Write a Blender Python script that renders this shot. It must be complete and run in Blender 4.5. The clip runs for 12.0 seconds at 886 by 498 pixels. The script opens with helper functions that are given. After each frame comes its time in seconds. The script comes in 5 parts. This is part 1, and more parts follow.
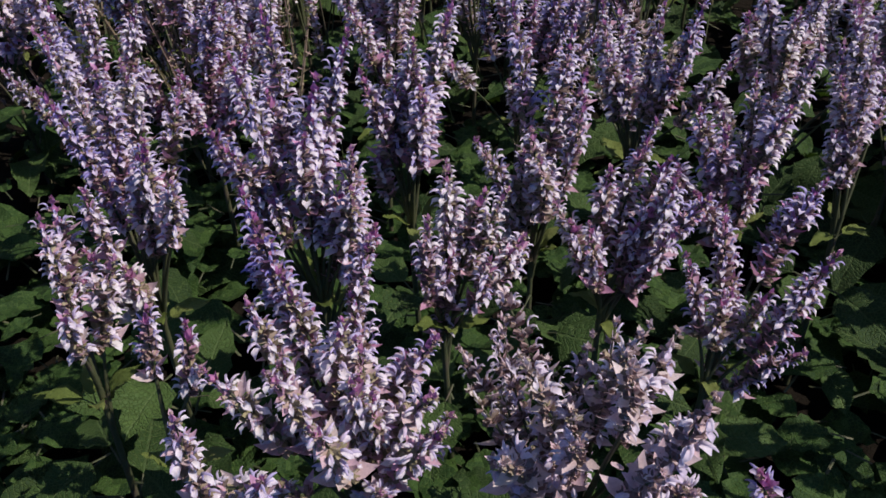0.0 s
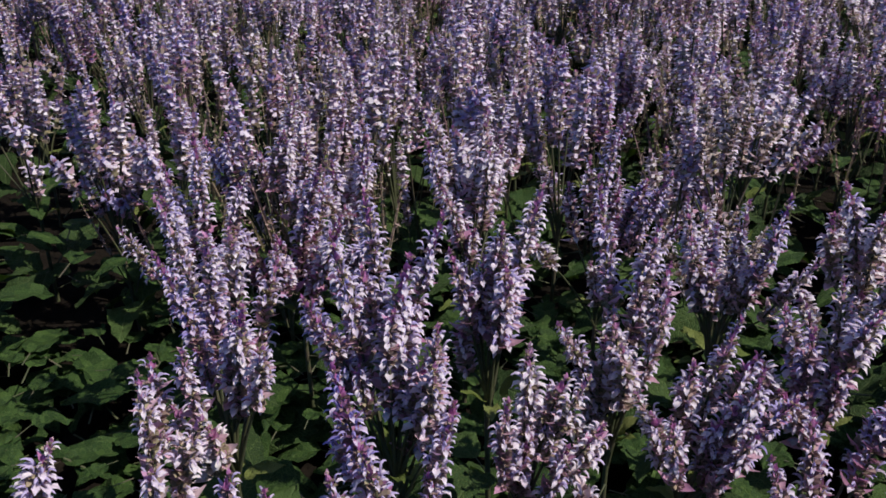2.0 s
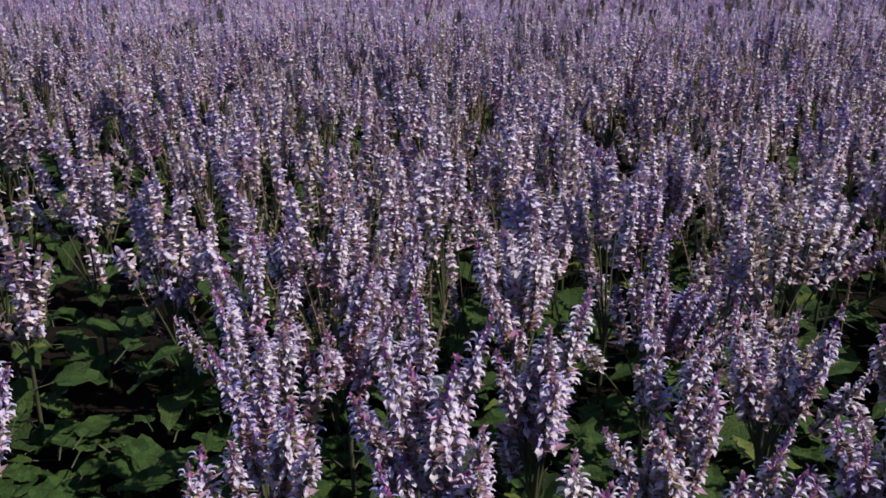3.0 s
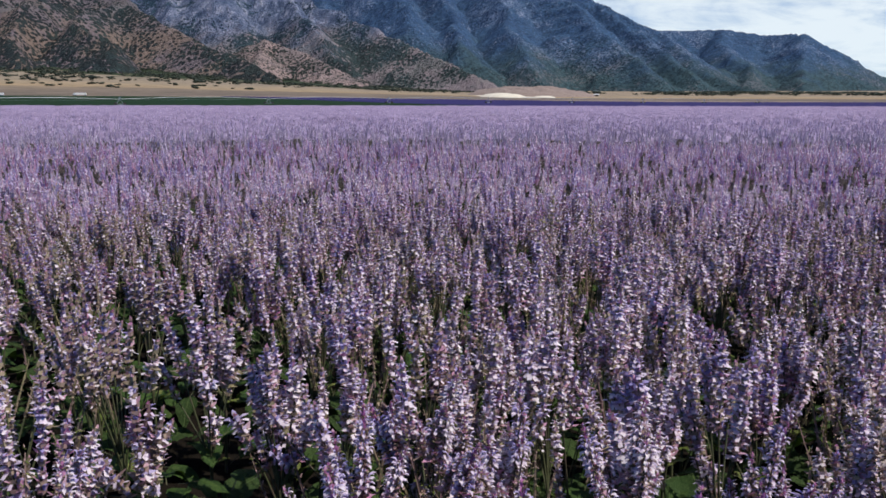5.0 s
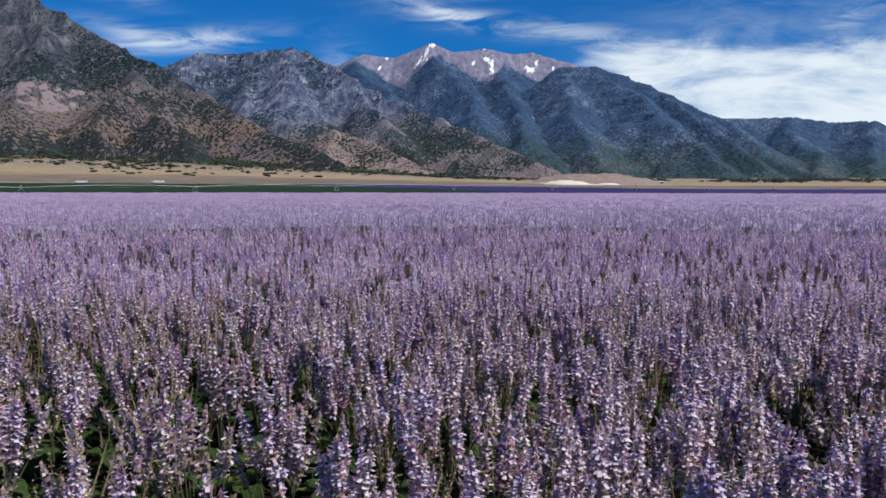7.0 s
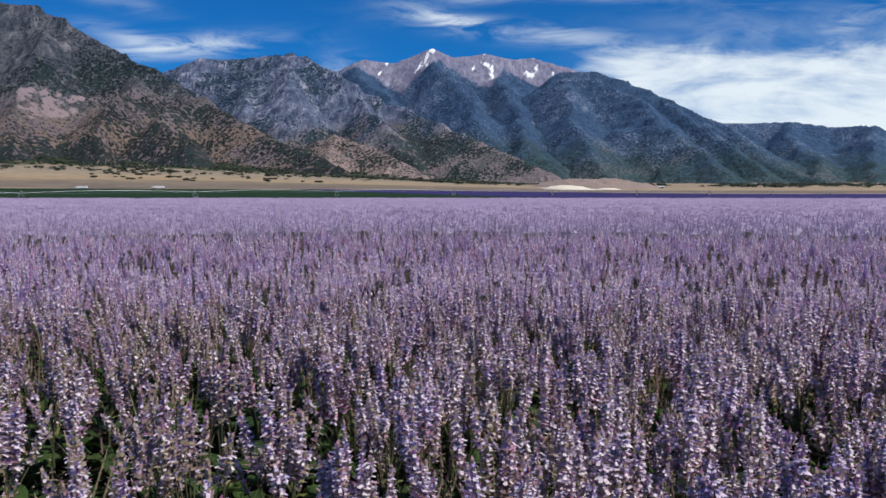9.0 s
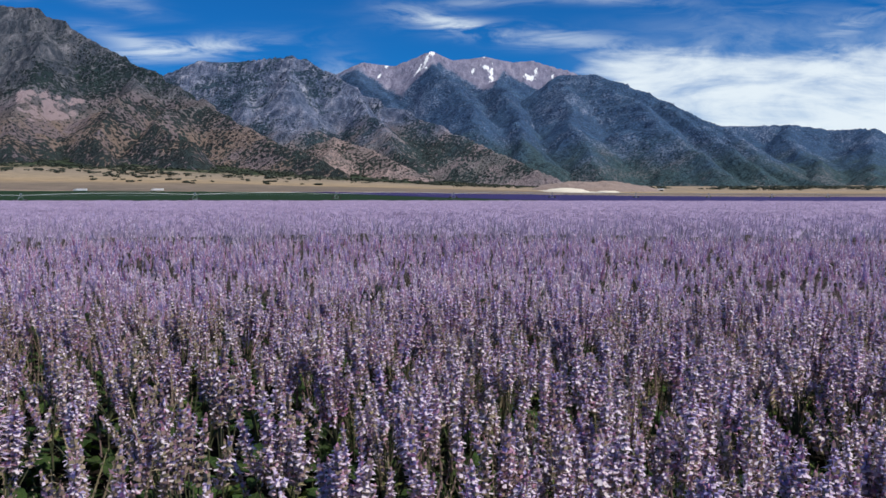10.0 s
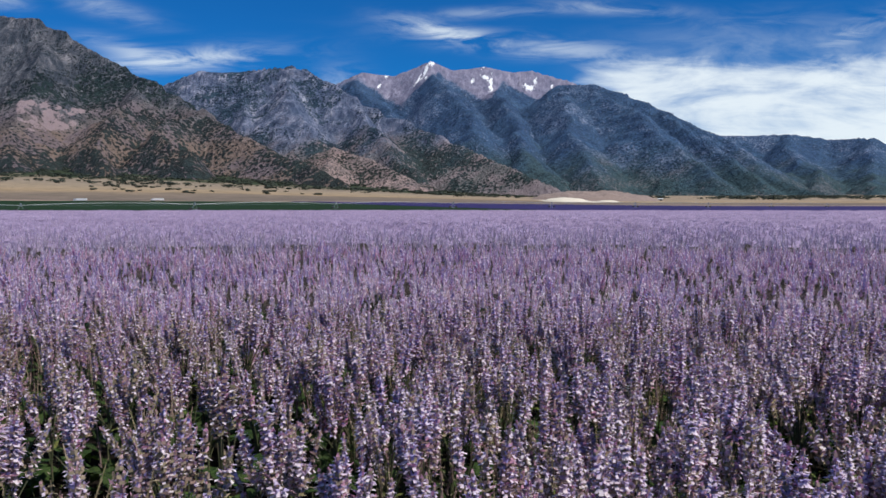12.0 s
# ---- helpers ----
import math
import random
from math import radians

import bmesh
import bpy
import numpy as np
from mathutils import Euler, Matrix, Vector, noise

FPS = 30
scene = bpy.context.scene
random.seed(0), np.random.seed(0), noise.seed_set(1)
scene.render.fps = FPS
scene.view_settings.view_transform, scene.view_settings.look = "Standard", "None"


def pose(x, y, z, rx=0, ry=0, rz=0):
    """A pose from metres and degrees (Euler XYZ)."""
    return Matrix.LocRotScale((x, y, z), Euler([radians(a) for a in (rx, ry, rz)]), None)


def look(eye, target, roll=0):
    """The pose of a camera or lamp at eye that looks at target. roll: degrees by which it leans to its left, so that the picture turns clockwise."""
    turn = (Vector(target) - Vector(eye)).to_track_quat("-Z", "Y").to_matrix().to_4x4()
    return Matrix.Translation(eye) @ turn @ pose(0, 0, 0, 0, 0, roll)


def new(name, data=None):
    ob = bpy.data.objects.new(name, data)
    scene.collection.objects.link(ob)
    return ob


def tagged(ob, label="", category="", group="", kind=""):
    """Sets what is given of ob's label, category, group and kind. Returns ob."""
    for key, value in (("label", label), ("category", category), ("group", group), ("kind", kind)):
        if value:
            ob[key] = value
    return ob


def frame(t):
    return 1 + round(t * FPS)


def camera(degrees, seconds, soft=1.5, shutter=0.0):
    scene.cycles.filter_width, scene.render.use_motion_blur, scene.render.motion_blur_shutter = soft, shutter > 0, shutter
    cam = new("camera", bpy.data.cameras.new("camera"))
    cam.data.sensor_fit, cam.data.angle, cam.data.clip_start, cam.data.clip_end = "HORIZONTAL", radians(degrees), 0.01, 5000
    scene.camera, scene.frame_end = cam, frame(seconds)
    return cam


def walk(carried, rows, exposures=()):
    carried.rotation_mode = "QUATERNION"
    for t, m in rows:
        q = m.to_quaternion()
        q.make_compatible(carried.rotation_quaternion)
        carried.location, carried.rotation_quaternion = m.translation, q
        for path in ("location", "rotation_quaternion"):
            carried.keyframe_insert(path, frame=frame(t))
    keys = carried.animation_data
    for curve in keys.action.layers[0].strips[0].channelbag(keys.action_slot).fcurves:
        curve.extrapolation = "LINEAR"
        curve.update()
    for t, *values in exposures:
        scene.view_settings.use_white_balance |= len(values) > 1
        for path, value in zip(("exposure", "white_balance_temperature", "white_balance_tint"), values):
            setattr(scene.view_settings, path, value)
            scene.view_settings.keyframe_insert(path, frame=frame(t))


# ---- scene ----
# The camera turns where it stands: seconds, place, turn to the right, tilt, lean to the left.
cam = camera(55.23, 12.0, soft=1.6)
PATH = [
    (0.0, (0.097, 0.129, 1.801), 20.25, -37.83, -1.32),
    (0.5, (0.090, 0.130, 1.813), 18.70, -35.43, -0.94),
    (1.0, (0.088, 0.136, 1.832), 17.42, -32.89, -0.72),
    (1.5, (0.076, 0.134, 1.843), 16.25, -29.95, -0.48),
    (2.0, (0.067, 0.131, 1.854), 14.94, -26.95, -0.29),
    (2.5, (0.062, 0.116, 1.875), 13.20, -23.89, -0.14),
    (3.0, (0.054, 0.104, 1.889), 11.57, -20.70, -0.11),
    (3.2, (0.050, 0.099, 1.893), 11.18, -19.52, -0.11),
    (4.8, (0.042, 0.037, 1.964), 5.15, -10.94, 0.16),
    (5.0, (0.032, 0.056, 1.961), 4.29, -9.76, 0.08),
    (5.5, (0.023, 0.038, 1.979), 2.20, -7.12, 0.10),
    (6.0, (0.006, 0.015, 1.990), 0.62, -5.20, 0.05),
    (6.5, (0.003, 0.011, 1.992), -0.01, -4.31, 0.05),
    (7.0, (0.005, 0.007, 1.995), -0.04, -3.96, 0.07),
    (9.0, (0.003, 0.004, 1.998), -0.05, -3.62, 0.01),
    (9.5, (0.008, 0.004, 1.999), -0.01, -3.53, -0.00),
    (10.0, (0.004, 0.002, 1.999), -0.02, -3.44, 0.03),
    (10.5, (-0.001, 0.002, 1.998), -0.03, -3.22, -0.00),
    (11.0, (-0.001, 0.002, 2.000), -0.02, -3.01, -0.05),
    (11.5, (-0.001, 0.002, 2.001), -0.02, -2.91, 0.02),
    (12.0, (0.000, -0.000, 2.000), -0.00, -2.79, -0.00),
]


def stand(place, turn, tilt, lean):
    return pose(*place, 90 + tilt, 0, -turn) @ pose(0, 0, 0, 0, 0, lean)


walk(cam, [(t, stand(*row)) for t, *row in PATH], exposures=[(0.0, 0.03), (3.0, 0.03), (5.5, 0.0), (12.0, -0.01)])

# ---- light ----
SUN_ELEVATION, SUN_FROM = radians(52), (0.85, -0.53)  # the sun stands to the right of the camera, a little behind it


def link(tree, a, b):
    tree.links.new(a, b)


def add(tree, kind, **values):
    node = tree.nodes.new(kind)
    for key, value in values.items():
        if key in node.inputs:
            node.inputs[key].default_value = value
    return node


world = bpy.data.worlds.new("summer_sky")
scene.world = world
world.use_nodes = True
wt = world.node_tree
wt.nodes.clear()
sky = wt.nodes.new("ShaderNodeTexSky")
sky.sky_type, sky.sun_disc = "NISHITA", False
sky.sun_elevation, sky.sun_rotation = SUN_ELEVATION, math.atan2(SUN_FROM[0], SUN_FROM[1])
sky.altitude, sky.air_density, sky.dust_density, sky.ozone_density = 1500, 1.0, 0.3, 3.0
deep = wt.nodes.new("ShaderNodeMix")
deep.data_type, deep.blend_type = "RGBA", "MULTIPLY"
deep.inputs[0].default_value = 1.0
deep.inputs[7].default_value = (0.070, 0.615, 1.22, 1)
link(wt, sky.outputs[0], deep.inputs[6])
# thin high cloud: streaks drawn out along the horizon, thickest low in the south
way = wt.nodes.new("ShaderNodeTexCoord")
split = wt.nodes.new("ShaderNodeSeparateXYZ")
link(wt, way.outputs["Generated"], split.inputs[0])


def calc(tree, op, a, b=0.0, c=0.0):
    node = tree.nodes.new("ShaderNodeMath")
    node.operation = op
    for k, v in enumerate((a, b, c)):
        if isinstance(v, (int, float)):
            node.inputs[k].default_value = v
        else:
            link(tree, v, node.inputs[k])
    return node.outputs[0]


def smooth(tree, v, lo, hi, to_lo=0.0, to_hi=1.0):
    node = tree.nodes.new("ShaderNodeMapRange")
    node.interpolation_type = "SMOOTHSTEP"
    link(tree, v, node.inputs[0])
    for k, x in zip((1, 2, 3, 4), (lo, hi, to_lo, to_hi)):
        node.inputs[k].default_value = x
    return node.outputs[0]


def stretched_noise(tree, vector, scale, size, detail, rough=0.55, turn=0.0, distort=0.0, shift=(0, 0, 0)):
    m = tree.nodes.new("ShaderNodeMapping")
    m.inputs["Scale"].default_value = scale
    m.inputs["Rotation"].default_value = (0, turn, 0)
    m.inputs["Location"].default_value = shift
    link(tree, vector, m.inputs[0])
    n = tree.nodes.new("ShaderNodeTexNoise")
    n.inputs["Scale"].default_value, n.inputs["Detail"].default_value = size, detail
    n.inputs["Roughness"].default_value, n.inputs["Distortion"].default_value = rough, distort
    link(tree, m.outputs[0], n.inputs["Vector"])
    return n.outputs["Fac"]


ahead = calc(wt, "MAXIMUM", split.outputs["Y"], 0.05)
across, climb = calc(wt, "DIVIDE", split.outputs["X"], ahead), calc(wt, "DIVIDE", split.outputs["Z"], ahead)
plane = wt.nodes.new("ShaderNodeCombineXYZ")
link(wt, across, plane.inputs[0])
link(wt, climb, plane.inputs[2])
fibres = stretched_noise(wt, plane.outputs[0], (1.0, 1.0, 5.5), 9.0, 8, 0.62, radians(7), 0.7)
puffs = stretched_noise(wt, plane.outputs[0], (1.0, 1.0, 2.6), 7.5, 7, 0.6, radians(-5), 0.5, (2.1, 0, 0))


def streak(x, z, long, thin, slope, thick):
    """One drawn-out wisp: where it lies, how long and thin it is, how it slants."""
    dx = calc(wt, "SUBTRACT", across, x)
    dz = calc(wt, "SUBTRACT", calc(wt, "SUBTRACT", climb, z), calc(wt, "MULTIPLY", dx, slope))
    dx, dz = calc(wt, "MULTIPLY", dx, 1 / long), calc(wt, "MULTIPLY", dz, 1 / thin)
    d = calc(wt, "ADD", calc(wt, "MULTIPLY", dx, dx), calc(wt, "MULTIPLY", dz, dz))
    return calc(wt, "MULTIPLY", calc(wt, "EXPONENT", calc(wt, "MULTIPLY", d, -1.0)), thick)


wisps = calc(wt, "ADD", 0.0, 0.0)
for wisp in ((-0.30, 0.172, 0.10, 0.013, 0.08, 1.0), (-0.37, 0.185, 0.05, 0.010, -0.25, 0.5), (0.0, 0.205, 0.055, 0.010, -0.22, 0.9), (0.11, 0.188, 0.12, 0.012, -0.10, 0.7), (0.20, 0.232, 0.07, 0.007, -0.05, 0.5), (0.06, 0.228, 0.09, 0.006, 0.05, 0.4), (0.36, 0.205, 0.12, 0.022, 0.05, 0.22), (0.48, 0.203, 0.05, 0.014, 0.35, 0.5), (-0.40, 0.235, 0.06, 0.012, -0.3, 0.45), (-0.52, 0.245, 0.03, 0.010, -0.2, 0.6), (-0.12, 0.142, 0.03, 0.02, 0.0, 0.5)):
    wisps = calc(wt, "ADD", wisps, streak(*wisp))
wisps = calc(wt, "MULTIPLY", wisps, smooth(wt, fibres, 0.34, 0.66))
bank_side = smooth(wt, across, 0.11, 0.24)
bank_low = smooth(wt, calc(wt, "ADD", climb, calc(wt, "MULTIPLY", across, -0.02)), 0.188, 0.138)
bank = calc(wt, "MULTIPLY", bank_side, bank_low)
mass = calc(wt, "ADD", calc(wt, "MULTIPLY", puffs, 0.6), calc(wt, "MULTIPLY", fibres, 0.4))
cover = smooth(wt, calc(wt, "ADD", mass, calc(wt, "MULTIPLY", bank, 0.34)), 0.53, 0.92)
cover = calc(wt, "MULTIPLY", cover, smooth(wt, bank, 0.02, 0.35))
amount = calc(wt, "MINIMUM", calc(wt, "ADD", calc(wt, "MULTIPLY", cover, 0.95), calc(wt, "MULTIPLY", wisps, 0.75)), 0.94)
# an unseen thin cloud layer overhead, added to whiten the sky's fill light
fill_veil = stretched_noise(wt, way.outputs["Generated"], (1.0, 1.0, 1.0), 2.6, 6, 0.6, 0.3, 0.8)
fill_veil = calc(wt, "MULTIPLY", smooth(wt, fill_veil, 0.35, 0.7, 0.06, 0.36), smooth(wt, split.outputs["Z"], 0.30, 0.62))
amount = calc(wt, "MAXIMUM", amount, fill_veil)
amount = calc(wt, "MAXIMUM", amount, calc(wt, "MULTIPLY", smooth(wt, across, 0.10, 0.34, 0.0, 0.26), calc(wt, "MULTIPLY", smooth(wt, puffs, 0.34, 0.66, 0.1, 1.0), smooth(wt, climb, 0.225, 0.185))))
above = smooth(wt, split.outputs["Z"], -0.02, 0.02)
amount = calc(wt, "MULTIPLY", amount, above)
mix = wt.nodes.new("ShaderNodeMix")
mix.data_type = "RGBA"
link(wt, amount, mix.inputs[0])
link(wt, deep.outputs[2], mix.inputs[6])
mix.inputs[7].default_value = (11.2, 12.4, 13.2, 1)
back = wt.nodes.new("ShaderNodeBackground")
back.inputs["Strength"].default_value = 0.074
link(wt, mix.outputs[2], back.inputs["Color"])
link(wt, back.outputs[0], wt.nodes.new("ShaderNodeOutputWorld").inputs[0])

sun = new("sun", bpy.data.lights.new("sun", "SUN"))
sun.data.energy, sun.data.angle, sun.data.color = 4.9, radians(0.53), (1.0, 0.95, 0.86)
side = math.cos(SUN_ELEVATION) / math.hypot(*SUN_FROM)
sun.matrix_world = look((SUN_FROM[0] * side * 60, SUN_FROM[1] * side * 60, math.sin(SUN_ELEVATION) * 60), (0, 0, 0))


# ---- materials ----
def material(name, rough=0.6):
    m = bpy.data.materials.new(name)
    m.use_nodes = True
    t = m.node_tree
    b = t.nodes["Principled BSDF"]
    b.inputs["Roughness"].default_value = rough
    return m, t, b


def ramp(tree, fac, stops):
    r = tree.nodes.new("ShaderNodeValToRGB")
    while len(r.color_ramp.elements) < len(stops):
        r.color_ramp.elements.new(0.5)
    for e, (p, c) in zip(r.color_ramp.elements, stops):
        e.position, e.color = p, (*c, 1)
    link(tree, fac, r.inputs[0])
    return r.outputs[0]


def noise_at(tree, scale, detail=3.0, rough=0.55, stretch=(1, 1, 1), coords="Position"):
    if coords == "Position":
        src = tree.nodes.new("ShaderNodeNewGeometry").outputs["Position"]
    else:
        src = tree.nodes.new("ShaderNodeTexCoord").outputs[coords]
    return stretched_noise(tree, src, stretch, scale, detail, rough)


def blend(tree, fac, a, b, kind="MIX"):
    n = tree.nodes.new("ShaderNodeMix")
    n.data_type, n.blend_type = "RGBA", kind
    for k, v in ((0, fac), (6, a), (7, b)):
        if isinstance(v, float):
            n.inputs[k].default_value = v
        elif isinstance(v, tuple):
            n.inputs[k].default_value = (*v, 1)
        else:
            link(tree, v, n.inputs[k])
    return n.outputs[2]


def bump(tree, bsdf, height, strength, distance):
    n = tree.nodes.new("ShaderNodeBump")
    n.inputs["Strength"].default_value, n.inputs["Distance"].default_value = strength, distance
    link(tree, height, n.inputs["Height"])
    link(tree, n.outputs[0], bsdf.inputs["Normal"])


def chance(tree):
    """One number for each object and each loose piece of it."""
    a = tree.nodes.new("ShaderNodeObjectInfo").outputs["Random"]
    b = tree.nodes.new("ShaderNodeNewGeometry").outputs["Random Per Island"]
    return calc(tree, "FRACT", calc(tree, "ADD", a, b))


def petal_material(name, stops, through_light=0.36, rough=0.55):
    """Thin petals: the colour drifts from plant to plant and from petal to petal; light shines through them."""
    m, t, b = material(name, rough)
    drift = noise_at(t, 2.2, 2.0)
    whole = t.nodes.new("ShaderNodeObjectInfo").outputs["Random"]
    single = t.nodes.new("ShaderNodeNewGeometry").outputs["Random Per Island"]
    fac = calc(t, "ADD", calc(t, "MULTIPLY", whole, 0.30), calc(t, "MULTIPLY", single, 0.32))
    fac = calc(t, "ADD", fac, calc(t, "MULTIPLY", smooth(t, drift, 0.32, 0.68), 0.38))
    colour = ramp(t, fac, stops)
    grain = noise_at(t, 260.0, 2.0)
    colour = blend(t, 0.45, colour, ramp(t, grain, [(0.25, (0.55, 0.5, 0.55)), (0.75, (1, 1, 1))]), "MULTIPLY")
    link(t, colour, b.inputs["Base Color"])
    b.inputs["Specular IOR Level"].default_value = 0.25
    glow = t.nodes.new("ShaderNodeBsdfTranslucent")
    link(t, colour, glow.inputs["Color"])
    both = t.nodes.new("ShaderNodeMixShader")
    both.inputs[0].default_value = through_light
    link(t, b.outputs[0], both.inputs[1])
    link(t, glow.outputs[0], both.inputs[2])
    link(t, both.outputs[0], t.nodes["Material Output"].inputs[0])
    return m


LIP_BLUE = petal_material("lilac_blue_lip", [(0.05, (0.30, 0.25, 0.62)), (0.35, (0.49, 0.42, 0.70)), (0.65, (0.67, 0.56, 0.75)), (0.95, (0.82, 0.68, 0.75))])
LIP_WHITE = petal_material("cream_white_lip", [(0.05, (0.69, 0.56, 0.75)), (0.4, (0.82, 0.71, 0.82)), (0.95, (0.93, 0.865, 0.86))])
BRACT = petal_material("mauve_bract", [(0.0, (0.46, 0.13, 0.33)), (0.3, (0.63, 0.31, 0.48)), (0.6, (0.75, 0.48, 0.58)), (0.85, (0.83, 0.66, 0.64)), (1.0, (0.60, 0.54, 0.36))])
TIP_BRACT = petal_material("magenta_tip_bract", [(0.0, (0.44, 0.12, 0.36)), (0.5, (0.60, 0.25, 0.48)), (1.0, (0.74, 0.45, 0.60))])
PALE_BRACT = petal_material("pale_papery_bract", [(0.0, (0.72, 0.48, 0.56)), (0.5, (0.84, 0.68, 0.67)), (1.0, (0.86, 0.79, 0.68))], 0.35)
CALYX = petal_material("dusky_calyx", [(0.0, (0.20, 0.12, 0.12)), (0.35, (0.34, 0.23, 0.22)), (0.7, (0.33, 0.29, 0.17)), (1.0, (0.48, 0.30, 0.34))], 0.15, 0.7)
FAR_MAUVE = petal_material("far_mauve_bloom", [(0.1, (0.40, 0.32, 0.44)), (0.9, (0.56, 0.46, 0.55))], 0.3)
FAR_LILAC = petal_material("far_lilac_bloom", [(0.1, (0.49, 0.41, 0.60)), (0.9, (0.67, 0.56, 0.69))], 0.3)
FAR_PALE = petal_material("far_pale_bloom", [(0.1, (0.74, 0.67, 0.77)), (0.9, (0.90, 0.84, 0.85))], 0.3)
DRY_BRACT = petal_material("dry_bract", [(0.0, (0.20, 0.12, 0.11)), (0.5, (0.32, 0.22, 0.18)), (1.0, (0.46, 0.33, 0.33))], 0.2, 0.7)


def stem_material():
    m, t, b = material("hairy_green_stem", 0.7)
    link(t, ramp(t, noise_at(t, 14.0), [(0.3, (0.036, 0.046, 0.018)), (0.55, (0.062, 0.066, 0.028)), (0.75, (0.082, 0.052, 0.046))]), b.inputs["Base Color"])
    bump(t, b, noise_at(t, 420.0), 0.4, 0.002)
    return m


STEM = stem_material()


def leaf_material(name, stops, bump_size=0.004, ribs=False):
    """A wrinkled leaf: quilted blisters between the veins, paler midrib tones, some yellowed."""
    m, t, b = material(name, 0.7)
    b.inputs["Specular IOR Level"].default_value = 0.2
    cells = t.nodes.new("ShaderNodeTexVoronoi")
    cells.feature = "DISTANCE_TO_EDGE"
    cells.inputs["Scale"].default_value = 95.0
    link(t, t.nodes.new("ShaderNodeTexCoord").outputs["Object"], cells.inputs["Vector"])
    fac = calc(t, "ADD", calc(t, "MULTIPLY", chance(t), 0.6), calc(t, "MULTIPLY", noise_at(t, 16.0), 0.4))
    colour = ramp(t, fac, stops)
    vein = smooth(t, cells.outputs["Distance"], 0.0, 0.12)
    colour = blend(t, calc(t, "MULTIPLY", calc(t, "SUBTRACT", 1.0, vein), 0.35), colour, (0.13, 0.19, 0.06))
    if ribs:
        # a pale midrib and side veins that run slantwise to the edge
        own = t.nodes.new("ShaderNodeSeparateXYZ")
        link(t, t.nodes.new("ShaderNodeTexCoord").outputs["Object"], own.inputs[0])
        off = calc(t, "ABSOLUTE", own.outputs["Y"])
        lane = calc(t, "SUBTRACT", own.outputs["X"], calc(t, "MULTIPLY", off, 0.75))
        lane = calc(t, "ADD", lane, calc(t, "MULTIPLY", noise_at(t, 40.0, 2.0), 0.016))
        lane = calc(t, "FRACT", calc(t, "MULTIPLY", lane, 52.0))
        lane = calc(t, "ABSOLUTE", calc(t, "SUBTRACT", lane, 0.5))
        line = calc(t, "MAXIMUM", smooth(t, lane, 0.10, 0.02), smooth(t, off, 0.0042, 0.0015))
        colour = blend(t, calc(t, "MULTIPLY", line, 0.3), colour, (0.13, 0.18, 0.07))
        vein = calc(t, "SUBTRACT", vein, calc(t, "MULTIPLY", line, 1.3))
    link(t, colour, b.inputs["Base Color"])
    bump(t, b, calc(t, "ADD", vein, calc(t, "MULTIPLY", noise_at(t, 60.0), 0.6)), 0.7, bump_size)
    glow = t.nodes.new("ShaderNodeBsdfTranslucent")
    link(t, blend(t, 1.0, colour, (1.0, 1.15, 0.5), "MULTIPLY"), glow.inputs["Color"])
    both = t.nodes.new("ShaderNodeMixShader")
    both.inputs[0].default_value = 0.18
    link(t, b.outputs[0], both.inputs[1])
    link(t, glow.outputs[0], both.inputs[2])
    link(t, both.outputs[0], t.nodes["Material Output"].inputs[0])
    return m


LEAF = leaf_material("sage_leaf", [(0.0, (0.010, 0.026, 0.007)), (0.5, (0.024, 0.054, 0.012)), (0.85, (0.048, 0.090, 0.020)), (1.0, (0.13, 0.15, 0.03))])
PALE_LEAF = leaf_material("pale_young_leaf", [(0.0, (0.07, 0.10, 0.02)), (0.5, (0.14, 0.17, 0.04)), (1.0, (0.24, 0.25, 0.09))])
RIBBED_LEAF = leaf_material("ribbed_sage_leaf", [(0.0, (0.010, 0.024, 0.007)), (0.5, (0.026, 0.052, 0.013)), (0.85, (0.062, 0.105, 0.027)), (1.0, (0.13, 0.15, 0.03))], 0.006, True)


